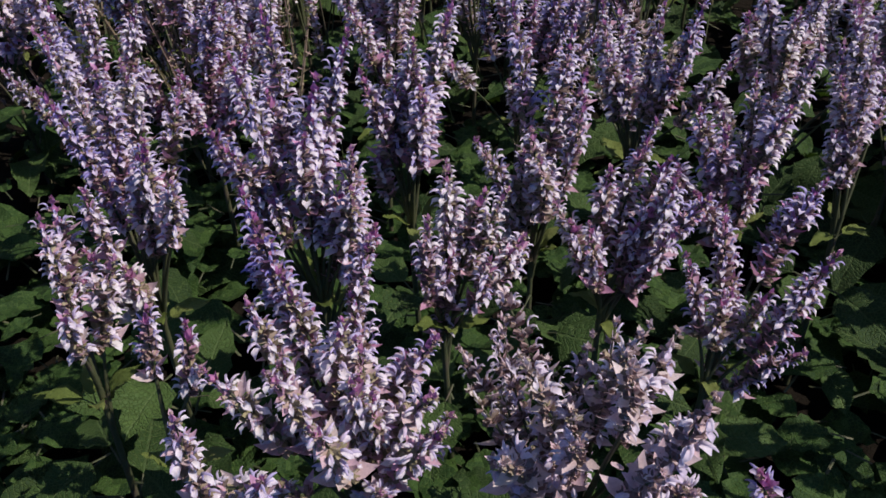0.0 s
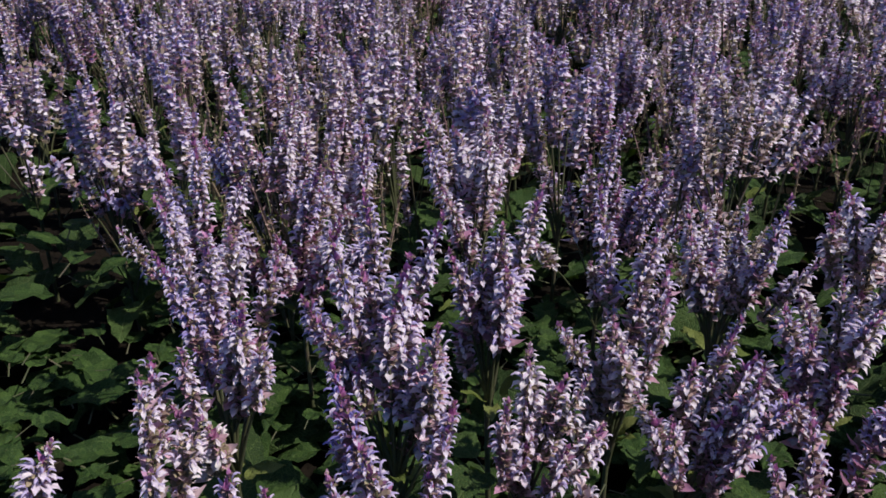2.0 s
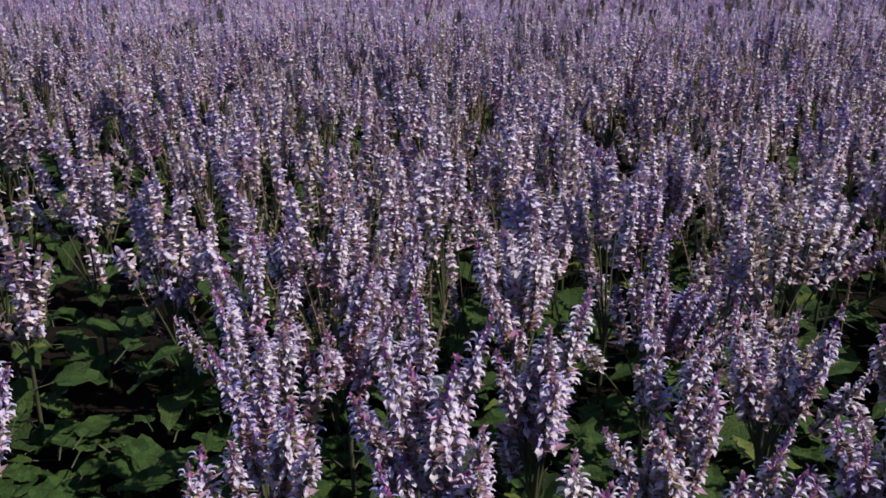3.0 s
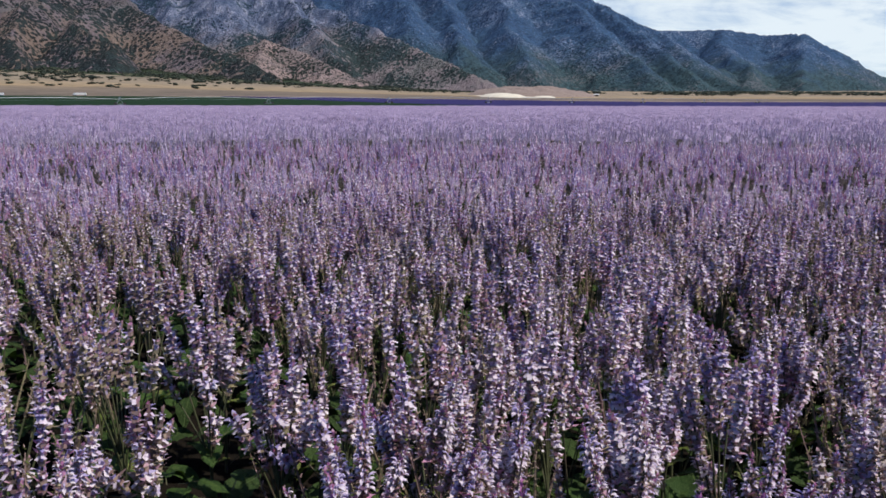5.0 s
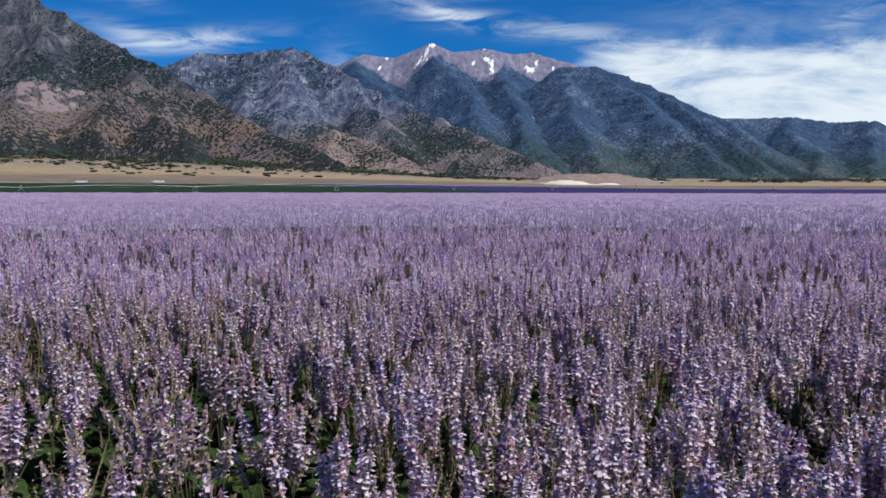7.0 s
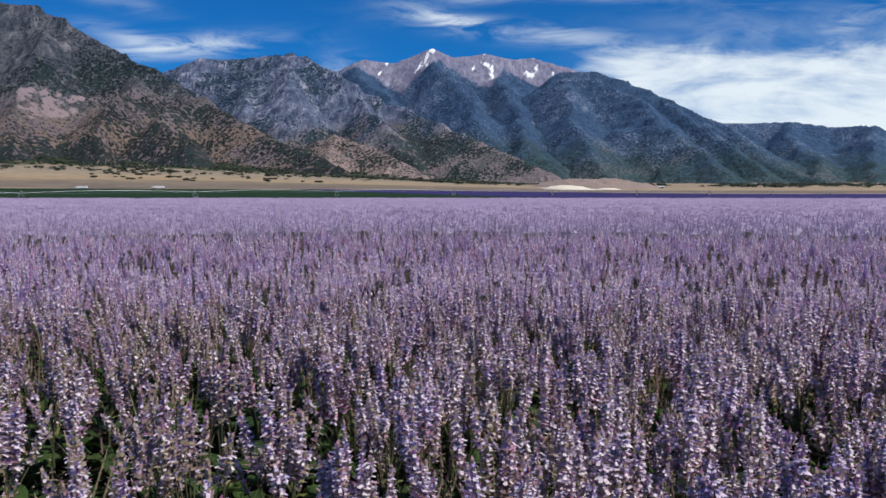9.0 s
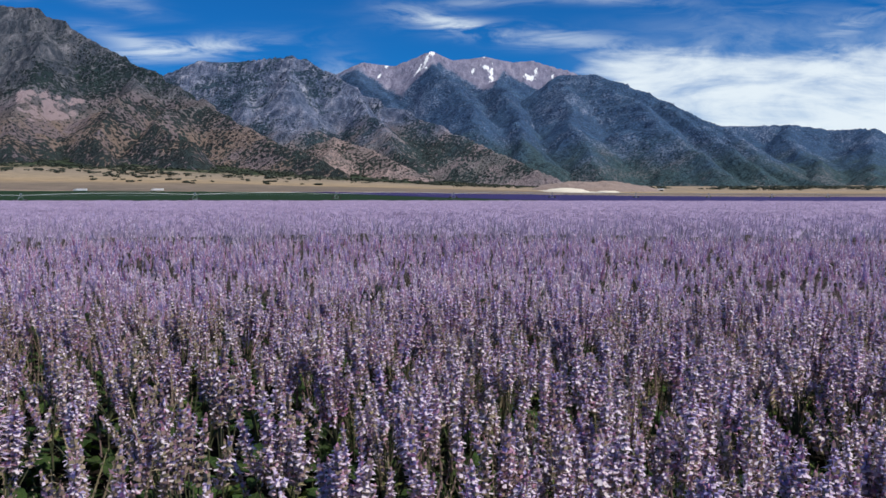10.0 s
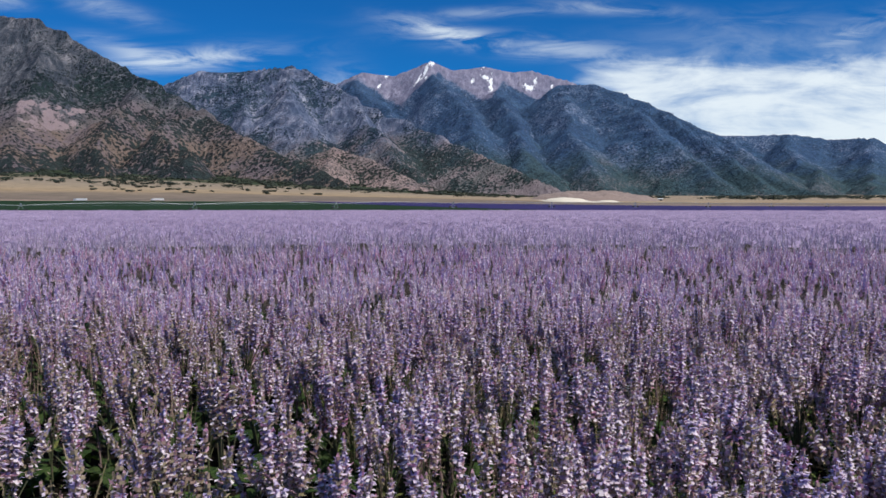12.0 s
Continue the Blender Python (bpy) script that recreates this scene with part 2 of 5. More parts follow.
def ground_material():
    """Dark tilled soil near by; dry grass, tracks and pale gravel out on the fan below the mountains."""
    m, t, b = material("soil_and_dry_grass", 0.95)
    b.inputs["Specular IOR Level"].default_value = 0.05
    pos = t.nodes.new("ShaderNodeNewGeometry").outputs["Position"]
    xyz = t.nodes.new("ShaderNodeSeparateXYZ")
    link(t, pos, xyz.inputs[0])
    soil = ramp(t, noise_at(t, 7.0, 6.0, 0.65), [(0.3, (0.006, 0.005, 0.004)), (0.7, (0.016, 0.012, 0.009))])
    fine = noise_at(t, 0.09, 5.0, 0.7)
    # fields and fan lie in bands across the valley, each of its own tone
    wander = stretched_noise(t, pos, (0.3, 1.0, 1.0), 0.006, 5, 0.6)
    depth = calc(t, "ADD", xyz.outputs["Y"], calc(t, "MULTIPLY", calc(t, "SUBTRACT", wander, 0.5), 420.0))
    depth = calc(t, "MULTIPLY", calc(t, "SUBTRACT", depth, 500.0), 1 / 1000.0)
    dry = ramp(t, depth, [(0.10, (0.30, 0.23, 0.17)), (0.22, (0.40, 0.31, 0.24)), (0.27, (0.20, 0.165, 0.14)), (0.42, (0.24, 0.195, 0.155)), (0.47, (0.40, 0.30, 0.19)), (0.62, (0.39, 0.31, 0.215)), (0.75, (0.31, 0.26, 0.20)), (0.9, (0.37, 0.295, 0.215))])
    grit = noise_at(t, 0.035, 6.0, 0.7)
    dry = blend(t, 0.75, dry, ramp(t, grit, [(0.3, (0.36, 0.37, 0.39)), (0.7, (0.92, 0.88, 0.86))]), "MULTIPLY")
    dry = blend(t, smooth(t, fine, 0.56, 0.70, 0.0, 0.55), dry, (0.13, 0.12, 0.06))
    belt = calc(t, "ADD", calc(t, "MULTIPLY", smooth(t, xyz.outputs["Y"], 1080.0, 1500.0, 0.0, 0.42), smooth(t, xyz.outputs["X"], 250.0, -100.0, 0.45, 1.0)), noise_at(t, 0.02, 6.0, 0.7))
    dry = blend(t, smooth(t, belt, 0.74, 0.84), dry, (0.035, 0.048, 0.028))
    # a pale gravel pit
    dx = calc(t, "MULTIPLY", calc(t, "SUBTRACT", xyz.outputs["X"], 150.0), 1 / 36.0)
    dy = calc(t, "MULTIPLY", calc(t, "SUBTRACT", xyz.outputs["Y"], 1000.0), 1 / 130.0)
    away = calc(t, "SQRT", calc(t, "ADD", calc(t, "MULTIPLY", dx, dx), calc(t, "MULTIPLY", dy, dy)))
    away = calc(t, "ADD", away, calc(t, "MULTIPLY", noise_at(t, 0.05, 4.0), 0.8))
    dry = blend(t, smooth(t, away, 1.5, 1.1), dry, (0.68, 0.62, 0.53))
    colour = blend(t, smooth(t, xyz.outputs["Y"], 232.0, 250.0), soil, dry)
    link(t, colour, b.inputs["Base Color"])
    bump(t, b, noise_at(t, 22.0, 5.0, 0.7), 0.8, 0.03)
    return m


GROUND = ground_material()


def canopy_material(name, stops, scale=1.4):
    m, t, b = material(name, 0.8)
    fac = calc(t, "ADD", calc(t, "MULTIPLY", noise_at(t, scale, 5.0, 0.7), 0.7), calc(t, "MULTIPLY", noise_at(t, scale * 0.06, 3.0), 0.3))
    link(t, ramp(t, fac, stops), b.inputs["Base Color"])
    bump(t, b, noise_at(t, scale * 3, 4.0, 0.7), 1.0, 0.12)
    b.inputs["Specular IOR Level"].default_value = 0.1
    return m


FAR_BLOOM = canopy_material("far_bloom", [(0.32, (0.15, 0.115, 0.18)), (0.45, (0.25, 0.19, 0.30)), (0.55, (0.33, 0.26, 0.40)), (0.68, (0.44, 0.36, 0.52))], 2.4)
# colour darkened to give the shade low between the spikes
UNDERGROWTH = canopy_material("shade_toned_undergrowth", [(0.35, (0.03, 0.032, 0.018)), (0.5, (0.08, 0.064, 0.058)), (0.65, (0.15, 0.11, 0.13))], 9.0)
GREEN_CROP = canopy_material("green_crop", [(0.3, (0.008, 0.022, 0.007)), (0.7, (0.016, 0.038, 0.012))], 0.3)
BLUE_CROP = canopy_material("violet_crop", [(0.3, (0.018, 0.015, 0.062)), (0.55, (0.034, 0.027, 0.105)), (0.75, (0.05, 0.042, 0.14))], 0.12)


# ---- shaping ----
rng = np.random.default_rng(7)


def shape(name, verts, faces, mats, slots=None, smooth_faces=False):
    """A mesh from corner points and faces; slots: each face's material."""
    me = bpy.data.meshes.new(name)
    me.from_pydata([tuple(v) for v in verts], [], [tuple(f) for f in faces])
    for m in mats:
        me.materials.append(m)
    if slots is not None:
        me.polygons.foreach_set("material_index", np.asarray(slots, dtype=np.int32))
    if smooth_faces:
        me.polygons.foreach_set("use_smooth", np.ones(len(me.polygons), dtype=bool))
    me.update()
    return me


def bm_mesh(name, bm, mat):
    me = bpy.data.meshes.new(name)
    bm.to_mesh(me)
    bm.free()
    me.materials.append(mat)
    return me


def piece(name, me, parent, m=None, label=""):
    """A part: one mesh object under a thing or a part."""
    ob = new(name, me)
    ob.parent = parent
    if m is not None:
        ob.matrix_basis = m
    return tagged(ob, label=label)


def part(name, bm, mat, parent, label=""):
    return piece(name, bm_mesh(name, bm, mat), parent, None, label)


def lattice(a, b, seed):
    """A repeatable random number for each whole-number place."""
    h = np.sin(a * 127.1 + b * 311.7 + seed * 74.7) * 43758.5453
    return h - np.floor(h)


def noise2(x, y, seed=0):
    xi, yi = np.floor(x), np.floor(y)
    u, v = x - xi, y - yi
    u, v = u * u * (3 - 2 * u), v * v * (3 - 2 * v)
    a = lattice(xi, yi, seed) * (1 - u) + lattice(xi + 1, yi, seed) * u
    b = lattice(xi, yi + 1, seed) * (1 - u) + lattice(xi + 1, yi + 1, seed) * u
    return a * (1 - v) + b * v


def fbm(x, y, octaves, seed=0, ridged=False):
    total, size, weight = np.zeros_like(x), 1.0, 0.0
    for k in range(octaves):
        n = noise2(x * 2 ** k + 17.3 * k, y * 2 ** k - 9.1 * k, seed + k)
        if ridged:
            n = 1 - np.abs(2 * n - 1)
        total, weight, size = total + n * size, weight + size, size * 0.5
    return total / weight


def ease(v, lo, hi):
    u = np.clip((v - lo) / (hi - lo), 0, 1)
    return u * u * (3 - 2 * u)


def ground_height(x, y):
    """Level under the fields, then a slow rise, then the fan that climbs to the mountains' feet."""
    x, y = np.asarray(x, dtype=float), np.asarray(y, dtype=float)
    right = ease(x, -150, 250)
    rise = (0.016 - 0.009 * right) * np.maximum(0, y - 240) + 0.012 * right * np.maximum(0, y - 700)
    fan = 0.062 * np.maximum(0, y - 780) * ease(250 - x, 0, 1000)
    rough = 3.0 * (fbm(x / 180, y / 180, 4, 5) - 0.5) * ease(y, 500, 1200)
    return rise + fan + rough


def grid_faces(rows, cols, wrap=False):
    out = []
    for i in range(rows - 1):
        for j in range(cols if wrap else cols - 1):
            k = (j + 1) % cols
            out.append((i * cols + j, i * cols + k, (i + 1) * cols + k, (i + 1) * cols + j))
    return out


# ---- ground, fields ----
def build_ground():
    ring = np.concatenate([[0.05], np.geomspace(0.6, 4700, 110)])
    turn = np.linspace(0, 2 * np.pi, 240, endpoint=False)
    r, a = np.meshgrid(ring, turn, indexing="ij")
    x, y = r * np.sin(a), r * np.cos(a)
    z = ground_height(x, y) + 0.03 * (fbm(x * 3, y * 3, 3, 2) - 0.5) * (r < 30)
    v = np.stack([x, y, z], -1).reshape(-1, 3)
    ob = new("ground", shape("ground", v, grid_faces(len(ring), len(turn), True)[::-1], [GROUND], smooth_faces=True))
    return tagged(ob, "dark tilled soil running out to dry tan grassland", "ground", kind="structure")


build_ground()


def polar_sheet(name, near, far, left, right, step, growth, height, rough, mat, seed):
    """A sheet of plant tops, uneven, in rings round the origin."""
    ring = np.exp(np.arange(math.log(near), math.log(far), growth))
    turn = np.radians(np.arange(left, right, step))
    r, a = np.meshgrid(ring, turn, indexing="ij")
    x, y = r * np.sin(a), r * np.cos(a)
    keep = np.minimum(y, 226.0)
    x, y = np.where(y > 226, x * 226 / np.maximum(y, 1), x), keep
    z = height + 0.42 * ease(r, 100, 226) * (far > 100) - 0.34 * ease(-r, -70, -34) * (far > 100) + rough * (np.random.default_rng(seed).random(x.shape) - 0.5) + 0.1 * (fbm(x / 3, y / 3, 3, seed) - 0.5)
    z = z - 0.4 * ease(-r, -near - 1.2, -near)
    me = shape(name, np.stack([x, y, z], -1).reshape(-1, 3), [f[::-1] for f in grid_faces(len(ring), len(turn))], [mat])
    return new(name, me)


tagged(polar_sheet("far_sage_bloom", 34, 226, -58, 58, 0.36, 0.016, 0.90, 0.26, FAR_BLOOM, 3), "distant lilac bloom of the sage field", "flower field", kind="stuff")
tagged(polar_sheet("sage_undergrowth", 13.0, 38, -60, 60, 0.6, 0.022, 0.46, 0.2, UNDERGROWTH, 4), "olive and mauve undergrowth, its colour darkened for the shade between the sage stems", "undergrowth", kind="stuff")


def field_behind():
    """The same field goes on behind the camera."""
    ring = np.concatenate([np.geomspace(2.5, 226, 70)])
    turn = np.radians(np.arange(52, 309, 2.2))
    r, a = np.meshgrid(ring, turn, indexing="ij")
    x, y = r * np.sin(a), r * np.cos(a)
    z = 0.45 + 0.4 * ease(r, 5, 30) + 0.24 * (np.random.default_rng(9).random(x.shape) - 0.5)
    me = shape("sage_field", np.stack([x, y, z], -1).reshape(-1, 3), [f[::-1] for f in grid_faces(len(ring), len(turn))], [FAR_BLOOM])
    return tagged(new("sage_field", me), "lilac sage field stretching away all round", "flower field", kind="stuff")


field_behind()


def crop_block(name, corners, height, mat, label, seed):
    """A block of a standing crop over the rising ground between four corners."""
    (ax, ay), (bx, by), (cx, cy), (dx, dy) = corners
    n, k = 90, 46
    u, v = np.meshgrid(np.linspace(0, 1, n), np.linspace(0, 1, k))
    x = (ax * (1 - u) + bx * u) * (1 - v) + (dx * (1 - u) + cx * u) * v
    y = (ay * (1 - u) + by * u) * (1 - v) + (dy * (1 - u) + cy * u) * v
    z = ground_height(x, y) + height * (0.85 + 0.3 * np.random.default_rng(seed).random(x.shape))
    edge = (u == 0) | (u == 1) | (v == 0) | (v == 1)
    z = np.where(edge, ground_height(x, y) - 0.3, z)
    me = shape(name, np.stack([x, y, z], -1).reshape(-1, 3), grid_faces(k, n), [mat])
    return tagged(new(name, me), label, "crop field", kind="stuff")


crop_block("green_crop_field", [(-420, 248), (62, 250), (-96, 600), (-620, 860)], 0.5, GREEN_CROP, "dark green low crop beyond the sage field", 1)
crop_block("violet_crop_field", [(-94, 606), (60, 258), (150, 640), (-118, 640)], 0.5, BLUE_CROP, "deep violet blue flowering crop in the distance", 2)
crop_block("violet_crop_field", [(30, 262), (470, 252), (500, 650), (138, 640)], 0.5, BLUE_CROP, "deep violet blue flowering crop beside the green one", 6)


# ---- mountains ----
def dotted(tree, position, dot, density):
    """Single bushes and trees: a dot in each cell, the larger the denser they stand."""
    cells = tree.nodes.new("ShaderNodeTexVoronoi")
    cells.inputs["Scale"].default_value = 1 / dot
    cells.inputs["Randomness"].default_value = 1.0
    link(tree, position, cells.inputs["Vector"])
    return smooth(tree, calc(tree, "SUBTRACT", density, cells.outputs["Distance"]), -0.06, 0.10), cells.outputs["Color"]


def line_of(tree, value, lo, hi, points):
    """A broken line: for each value the height of the line there."""
    v = tree.nodes.new("ShaderNodeMapRange")
    link(tree, value, v.inputs[0])
    v.inputs[1].default_value, v.inputs[2].default_value = lo, hi
    c = ramp(tree, v.outputs[0], [((p - lo) / (hi - lo), (h / 1000,) * 3) for p, h in points])
    return calc(tree, "MULTIPLY", c, 1000.0)


def patches(tree, x, z, spots):
    """Where loose rock or old snow lies: each patch's place, half size across and up, and slant."""
    total = 0.0
    for px, pz, wide, tall, slant in spots:
        dz = calc(tree, "SUBTRACT", z, pz)
        dx = calc(tree, "SUBTRACT", calc(tree, "SUBTRACT", x, px), calc(tree, "MULTIPLY", dz, slant))
        dx, dz = calc(tree, "MULTIPLY", dx, 1 / wide), calc(tree, "MULTIPLY", dz, 1 / tall)
        d = calc(tree, "ADD", calc(tree, "MULTIPLY", dx, dx), calc(tree, "MULTIPLY", dz, dz))
        total = calc(tree, "MAXIMUM", total, calc(tree, "EXPONENT", calc(tree, "MULTIPLY", d, -1.0)))
    return total


def rock_material(name, stops, scrub, cover, dot=8.0, patch_size=260.0, bare=None, lower=None, tree_line=None, snow=None, scree=None, size=0.02, relief=26.0, climb=(0.0, 1.0)):
    """Limestone cliffs streaked from above, talus, and bushes or firs standing singly or closed to a cover; snow in the highest gullies."""
    m, t, b = material(name, 0.9)
    b.inputs["Specular IOR Level"].default_value = 0.05
    geo = t.nodes.new("ShaderNodeNewGeometry")
    pos = geo.outputs["Position"]
    xyz = t.nodes.new("ShaderNodeSeparateXYZ")
    link(t, pos, xyz.inputs[0])
    x, z = xyz.outputs["X"], xyz.outputs["Z"]
    nrm = t.nodes.new("ShaderNodeSeparateXYZ")
    link(t, geo.outputs["Normal"], nrm.inputs[0])
    beds = stretched_noise(t, pos, (1.0, 0.6, 0.9), size, 9, 0.66, radians(25), 0.35)
    falls = stretched_noise(t, pos, (1.0, 0.6, 0.2), size * 3.2, 7, 0.68, radians(8), 0.3)
    grain = calc(t, "ADD", calc(t, "MULTIPLY", beds, 0.5), calc(t, "MULTIPLY", falls, 0.5))
    colour = ramp(t, grain, stops)
    wide = noise_at(t, 1 / patch_size, 5.0, 0.6)
    high = calc(t, "ADD", z, calc(t, "MULTIPLY", calc(t, "SUBTRACT", noise_at(t, 0.006, 5.0, 0.62), 0.5), 320.0))
    if bare:
        # open talus and dry grass low down: (full below, none above, tone, second tone)
        soil = blend(t, smooth(t, noise_at(t, 0.012, 6.0, 0.65), 0.40, 0.60), bare[2], bare[3])
        colour = blend(t, smooth(t, high, bare[1], bare[0], 0.0, 0.92), colour, soil)
    if scree:
        lace = stretched_noise(t, pos, (1.0, 0.5, 0.45), 0.07, 6, 0.65)
        where = patches(t, x, z, scree)
        fan = calc(t, "ADD", where, calc(t, "MULTIPLY", calc(t, "SUBTRACT", lace, 0.5), 4.2))
        fan = calc(t, "MULTIPLY", smooth(t, fan, 0.52, 0.66), smooth(t, where, 0.10, 0.25))
        colour = blend(t, calc(t, "MULTIPLY", fan, 0.9), colour, (0.34, 0.265, 0.285))
    density = calc(t, "ADD", smooth(t, wide, 0.36, 0.64, cover[0], cover[1]), smooth(t, z, climb[0], climb[1], 0.0, cover[2]))
    # cliffs carry less than gentle slopes
    density = calc(t, "SUBTRACT", density, smooth(t, nrm.outputs["Z"], 0.72, 0.45, 0.0, 0.30))
    if scree:
        density = calc(t, "SUBTRACT", density, calc(t, "MULTIPLY", fan, 0.5))
    if tree_line:
        edge = line_of(t, x, *tree_line)
        over = calc(t, "SUBTRACT", calc(t, "ADD", z, calc(t, "MULTIPLY", calc(t, "SUBTRACT", noise_at(t, 0.016, 5.0, 0.65), 0.5), 90.0)), edge)
        # scree tones, with the violet blue of distant haze mixed in
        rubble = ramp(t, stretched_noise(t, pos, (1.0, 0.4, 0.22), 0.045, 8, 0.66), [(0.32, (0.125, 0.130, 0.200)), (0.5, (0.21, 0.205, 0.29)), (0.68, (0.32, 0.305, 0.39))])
        above = smooth(t, over, -12.0, 18.0)
        colour = blend(t, above, colour, rubble)
        density = calc(t, "SUBTRACT", density, smooth(t, over, -25.0, 45.0, 0.0, 1.2))
    green, each = dotted(t, pos, dot, density)
    tone = t.nodes.new("ShaderNodeSeparateXYZ")
    link(t, each, tone.inputs[0])
    tone = tone.outputs["X"]
    leafy = ramp(t, tone, [(0.1, tuple(c * 0.72 for c in scrub)), (0.9, tuple(c * 1.28 for c in scrub))])
    leafy = blend(t, 0.8, leafy, ramp(t, noise_at(t, 0.011, 7.0, 0.68), [(0.36, (0.52, 0.56, 0.66)), (0.64, (1.32, 1.28, 1.18))]), "MULTIPLY")
    if lower:
        # oak and grass take over from the firs lower down
        leafy = blend(t, smooth(t, high, 260.0, 60.0, 0.0, 0.85), leafy, ramp(t, tone, [(0.1, tuple(c * 0.6 for c in lower)), (0.9, tuple(c * 1.4 for c in lower))]))
    colour = blend(t, calc(t, "MULTIPLY", green, 0.92), colour, leafy)
    if snow:
        rag = stretched_noise(t, pos, (1.0, 0.4, 0.45), 0.085, 6, 0.65)
        where = patches(t, x, z, snow)
        lies = calc(t, "ADD", where, calc(t, "MULTIPLY", calc(t, "SUBTRACT", rag, 0.5), 3.4))
        colour = blend(t, calc(t, "MULTIPLY", smooth(t, lies, 0.38, 0.54), smooth(t, where, 0.08, 0.20)), colour, (0.84, 0.86, 0.9))
    link(t, colour, b.inputs["Base Color"])
    crags = noise_at(t, 0.075, 7.0, 0.75, (1.0, 0.6, 0.6))
    bump(t, b, calc(t, "ADD", calc(t, "ADD", grain, calc(t, "MULTIPLY", green, 0.22)), calc(t, "MULTIPLY", crags, 0.5)), 1.0, relief)
    return m


def along(px, py, line):
    """For each place: how far the nearest point of a ridge line is, and how high the ridge is there."""
    best, high = np.full(px.shape, 1e9), np.zeros(px.shape)
    for (ax, ay, az), (bx, by, bz) in zip(line[:-1], line[1:]):
        ux, uy = bx - ax, by - ay
        t = np.clip(((px - ax) * ux + (py - ay) * uy) / (ux * ux + uy * uy), 0, 1)
        d = np.hypot(px - ax - t * ux, py - ay - t * uy)
        nearer = d < best
        best, high = np.where(nearer, d, best), np.where(nearer, az + t * (bz - az), high)
    return best, high


def build_mountain(lines, bounds, step, steep, mat, label, seed, gully=70.0, crest=7.0, ledges=0.0):
    x0, x1, y0, y1 = bounds
    x, y = np.meshgrid(np.arange(x0, x1, step), np.arange(y0, y1, step))
    wx = x + 190 * (fbm(x / 420, y / 420, 4, seed) - 0.5) + 50 * (fbm(x / 90, y / 90, 3, seed + 1) - 0.5)
    wy = y + 190 * (fbm(x / 420, y / 420, 4, seed + 9) - 0.5) + 50 * (fbm(x / 90, y / 90, 3, seed + 2) - 0.5)
    z, away = np.full(x.shape, -400.0), np.full(x.shape, 1e9)
    for k, line in enumerate(lines):
        d, h = along(x if k == 0 else wx, y if k == 0 else wy, line)
        if k == 0:
            d = d * (0.86 + 0.28 * fbm(x / 300, y / 300, 4, seed + 12))
        foot = np.maximum(h, 60)
        fall = 0.45 * steep * d + 0.55 * foot * (1 - np.exp(-1.75 * steep * d / foot))
        z, away = np.maximum(z, h - fall), np.minimum(away, d)
    open_slope = ease(away, 12, 240)
    cut = fbm(wx / 230, wy / 330, 3, seed + 3, ridged=True)
    ribs = fbm(wx / 62, wy / 210, 4, seed + 4, ridged=True)
    z = z - gully * ((1 - cut) * 0.75 + (1 - ribs) * 0.5 - 0.2) * open_slope
    z = z + crest * (fbm(x / 34, y / 34, 3, seed + 5) - 0.5)
    z = z + 22 * (fbm(wx / 42, wy / 60, 4, seed + 6, ridged=True) - 0.55) * ease(away, 0, 70)
    if ledges:
        # beds of rock that stand out as cliffs, broken and tilted
        bed = (z + 30 * fbm(x / 260, y / 260, 3, seed + 7) + 0.03 * x) / 46
        step_up = bed - np.floor(bed)
        z = z + ledges * (ease(step_up, 0.35, 0.75) - step_up) * 46 * ease(fbm(x / 140, y / 140, 3, seed + 8), 0.38, 0.6) * ease(z, 90, 260)
    floor = ground_height(x, y) - 14
    keep = (z > floor).reshape(-1)
    z = np.maximum(z, floor)
    faces = [f for f in grid_faces(*x.shape) if keep[f[0]] or keep[f[1]] or keep[f[2]] or keep[f[3]]]
    used = np.zeros(x.size, dtype=bool)
    used[np.array(faces).reshape(-1)] = True
    order = np.cumsum(used) - 1
    v = np.stack([x, y, z], -1).reshape(-1, 3)[used]
    me = shape("mountain", v, [tuple(order[list(f)]) for f in faces], [mat], smooth_faces=True)
    return tagged(new("mountain", me), label, "mountain", group="mountains", kind="structure")


# rock and forest tones hold the blue haze of distance in their colour
HAZED_GREY = [(0.36, (0.046, 0.070, 0.125)), (0.46, (0.094, 0.124, 0.205)), (0.54, (0.185, 0.212, 0.310)), (0.64, (0.46, 0.47, 0.56))]
HAZED_DARK = [(0.36, (0.052, 0.092, 0.175)), (0.46, (0.090, 0.138, 0.235)), (0.56, (0.150, 0.195, 0.300)), (0.68, (0.34, 0.36, 0.46))]
HAZED_WARM = [(0.36, (0.032, 0.045, 0.064)), (0.46, (0.068, 0.080, 0.105)), (0.55, (0.14, 0.145, 0.17)), (0.66, (0.33, 0.32, 0.35))]
SNOW = [(-55, 748, 10, 24, 0.0), (-85, 705, 10, 60, 0.35), (-125, 640, 7, 39, 0.35), (-80, 640, 6, 26, 0.2), (-290, 690, 8, 18, 0.3), (-325, 625, 7, 16, 0.3), (205, 730, 7, 18, 0.2), (240, 625, 10, 53, 0.1), (215, 660, 16, 18, -0.6), (150, 640, 7, 18, 0.3), (430, 605, 27, 18, -0.3), (465, 640, 8, 21, 0.2), (520, 560, 10, 18, 0.2), (545, 600, 6, 24, 0.1), (590, 580, 10, 21, 0.2), (640, 590, 8, 24, 0.1)]
FOREST_EDGE = (-560, 760, [(-560, 640), (-430, 660), (-200, 480), (-20, 684), (215, 505), (305, 635), (500, 490), (610, 560), (760, 640)])
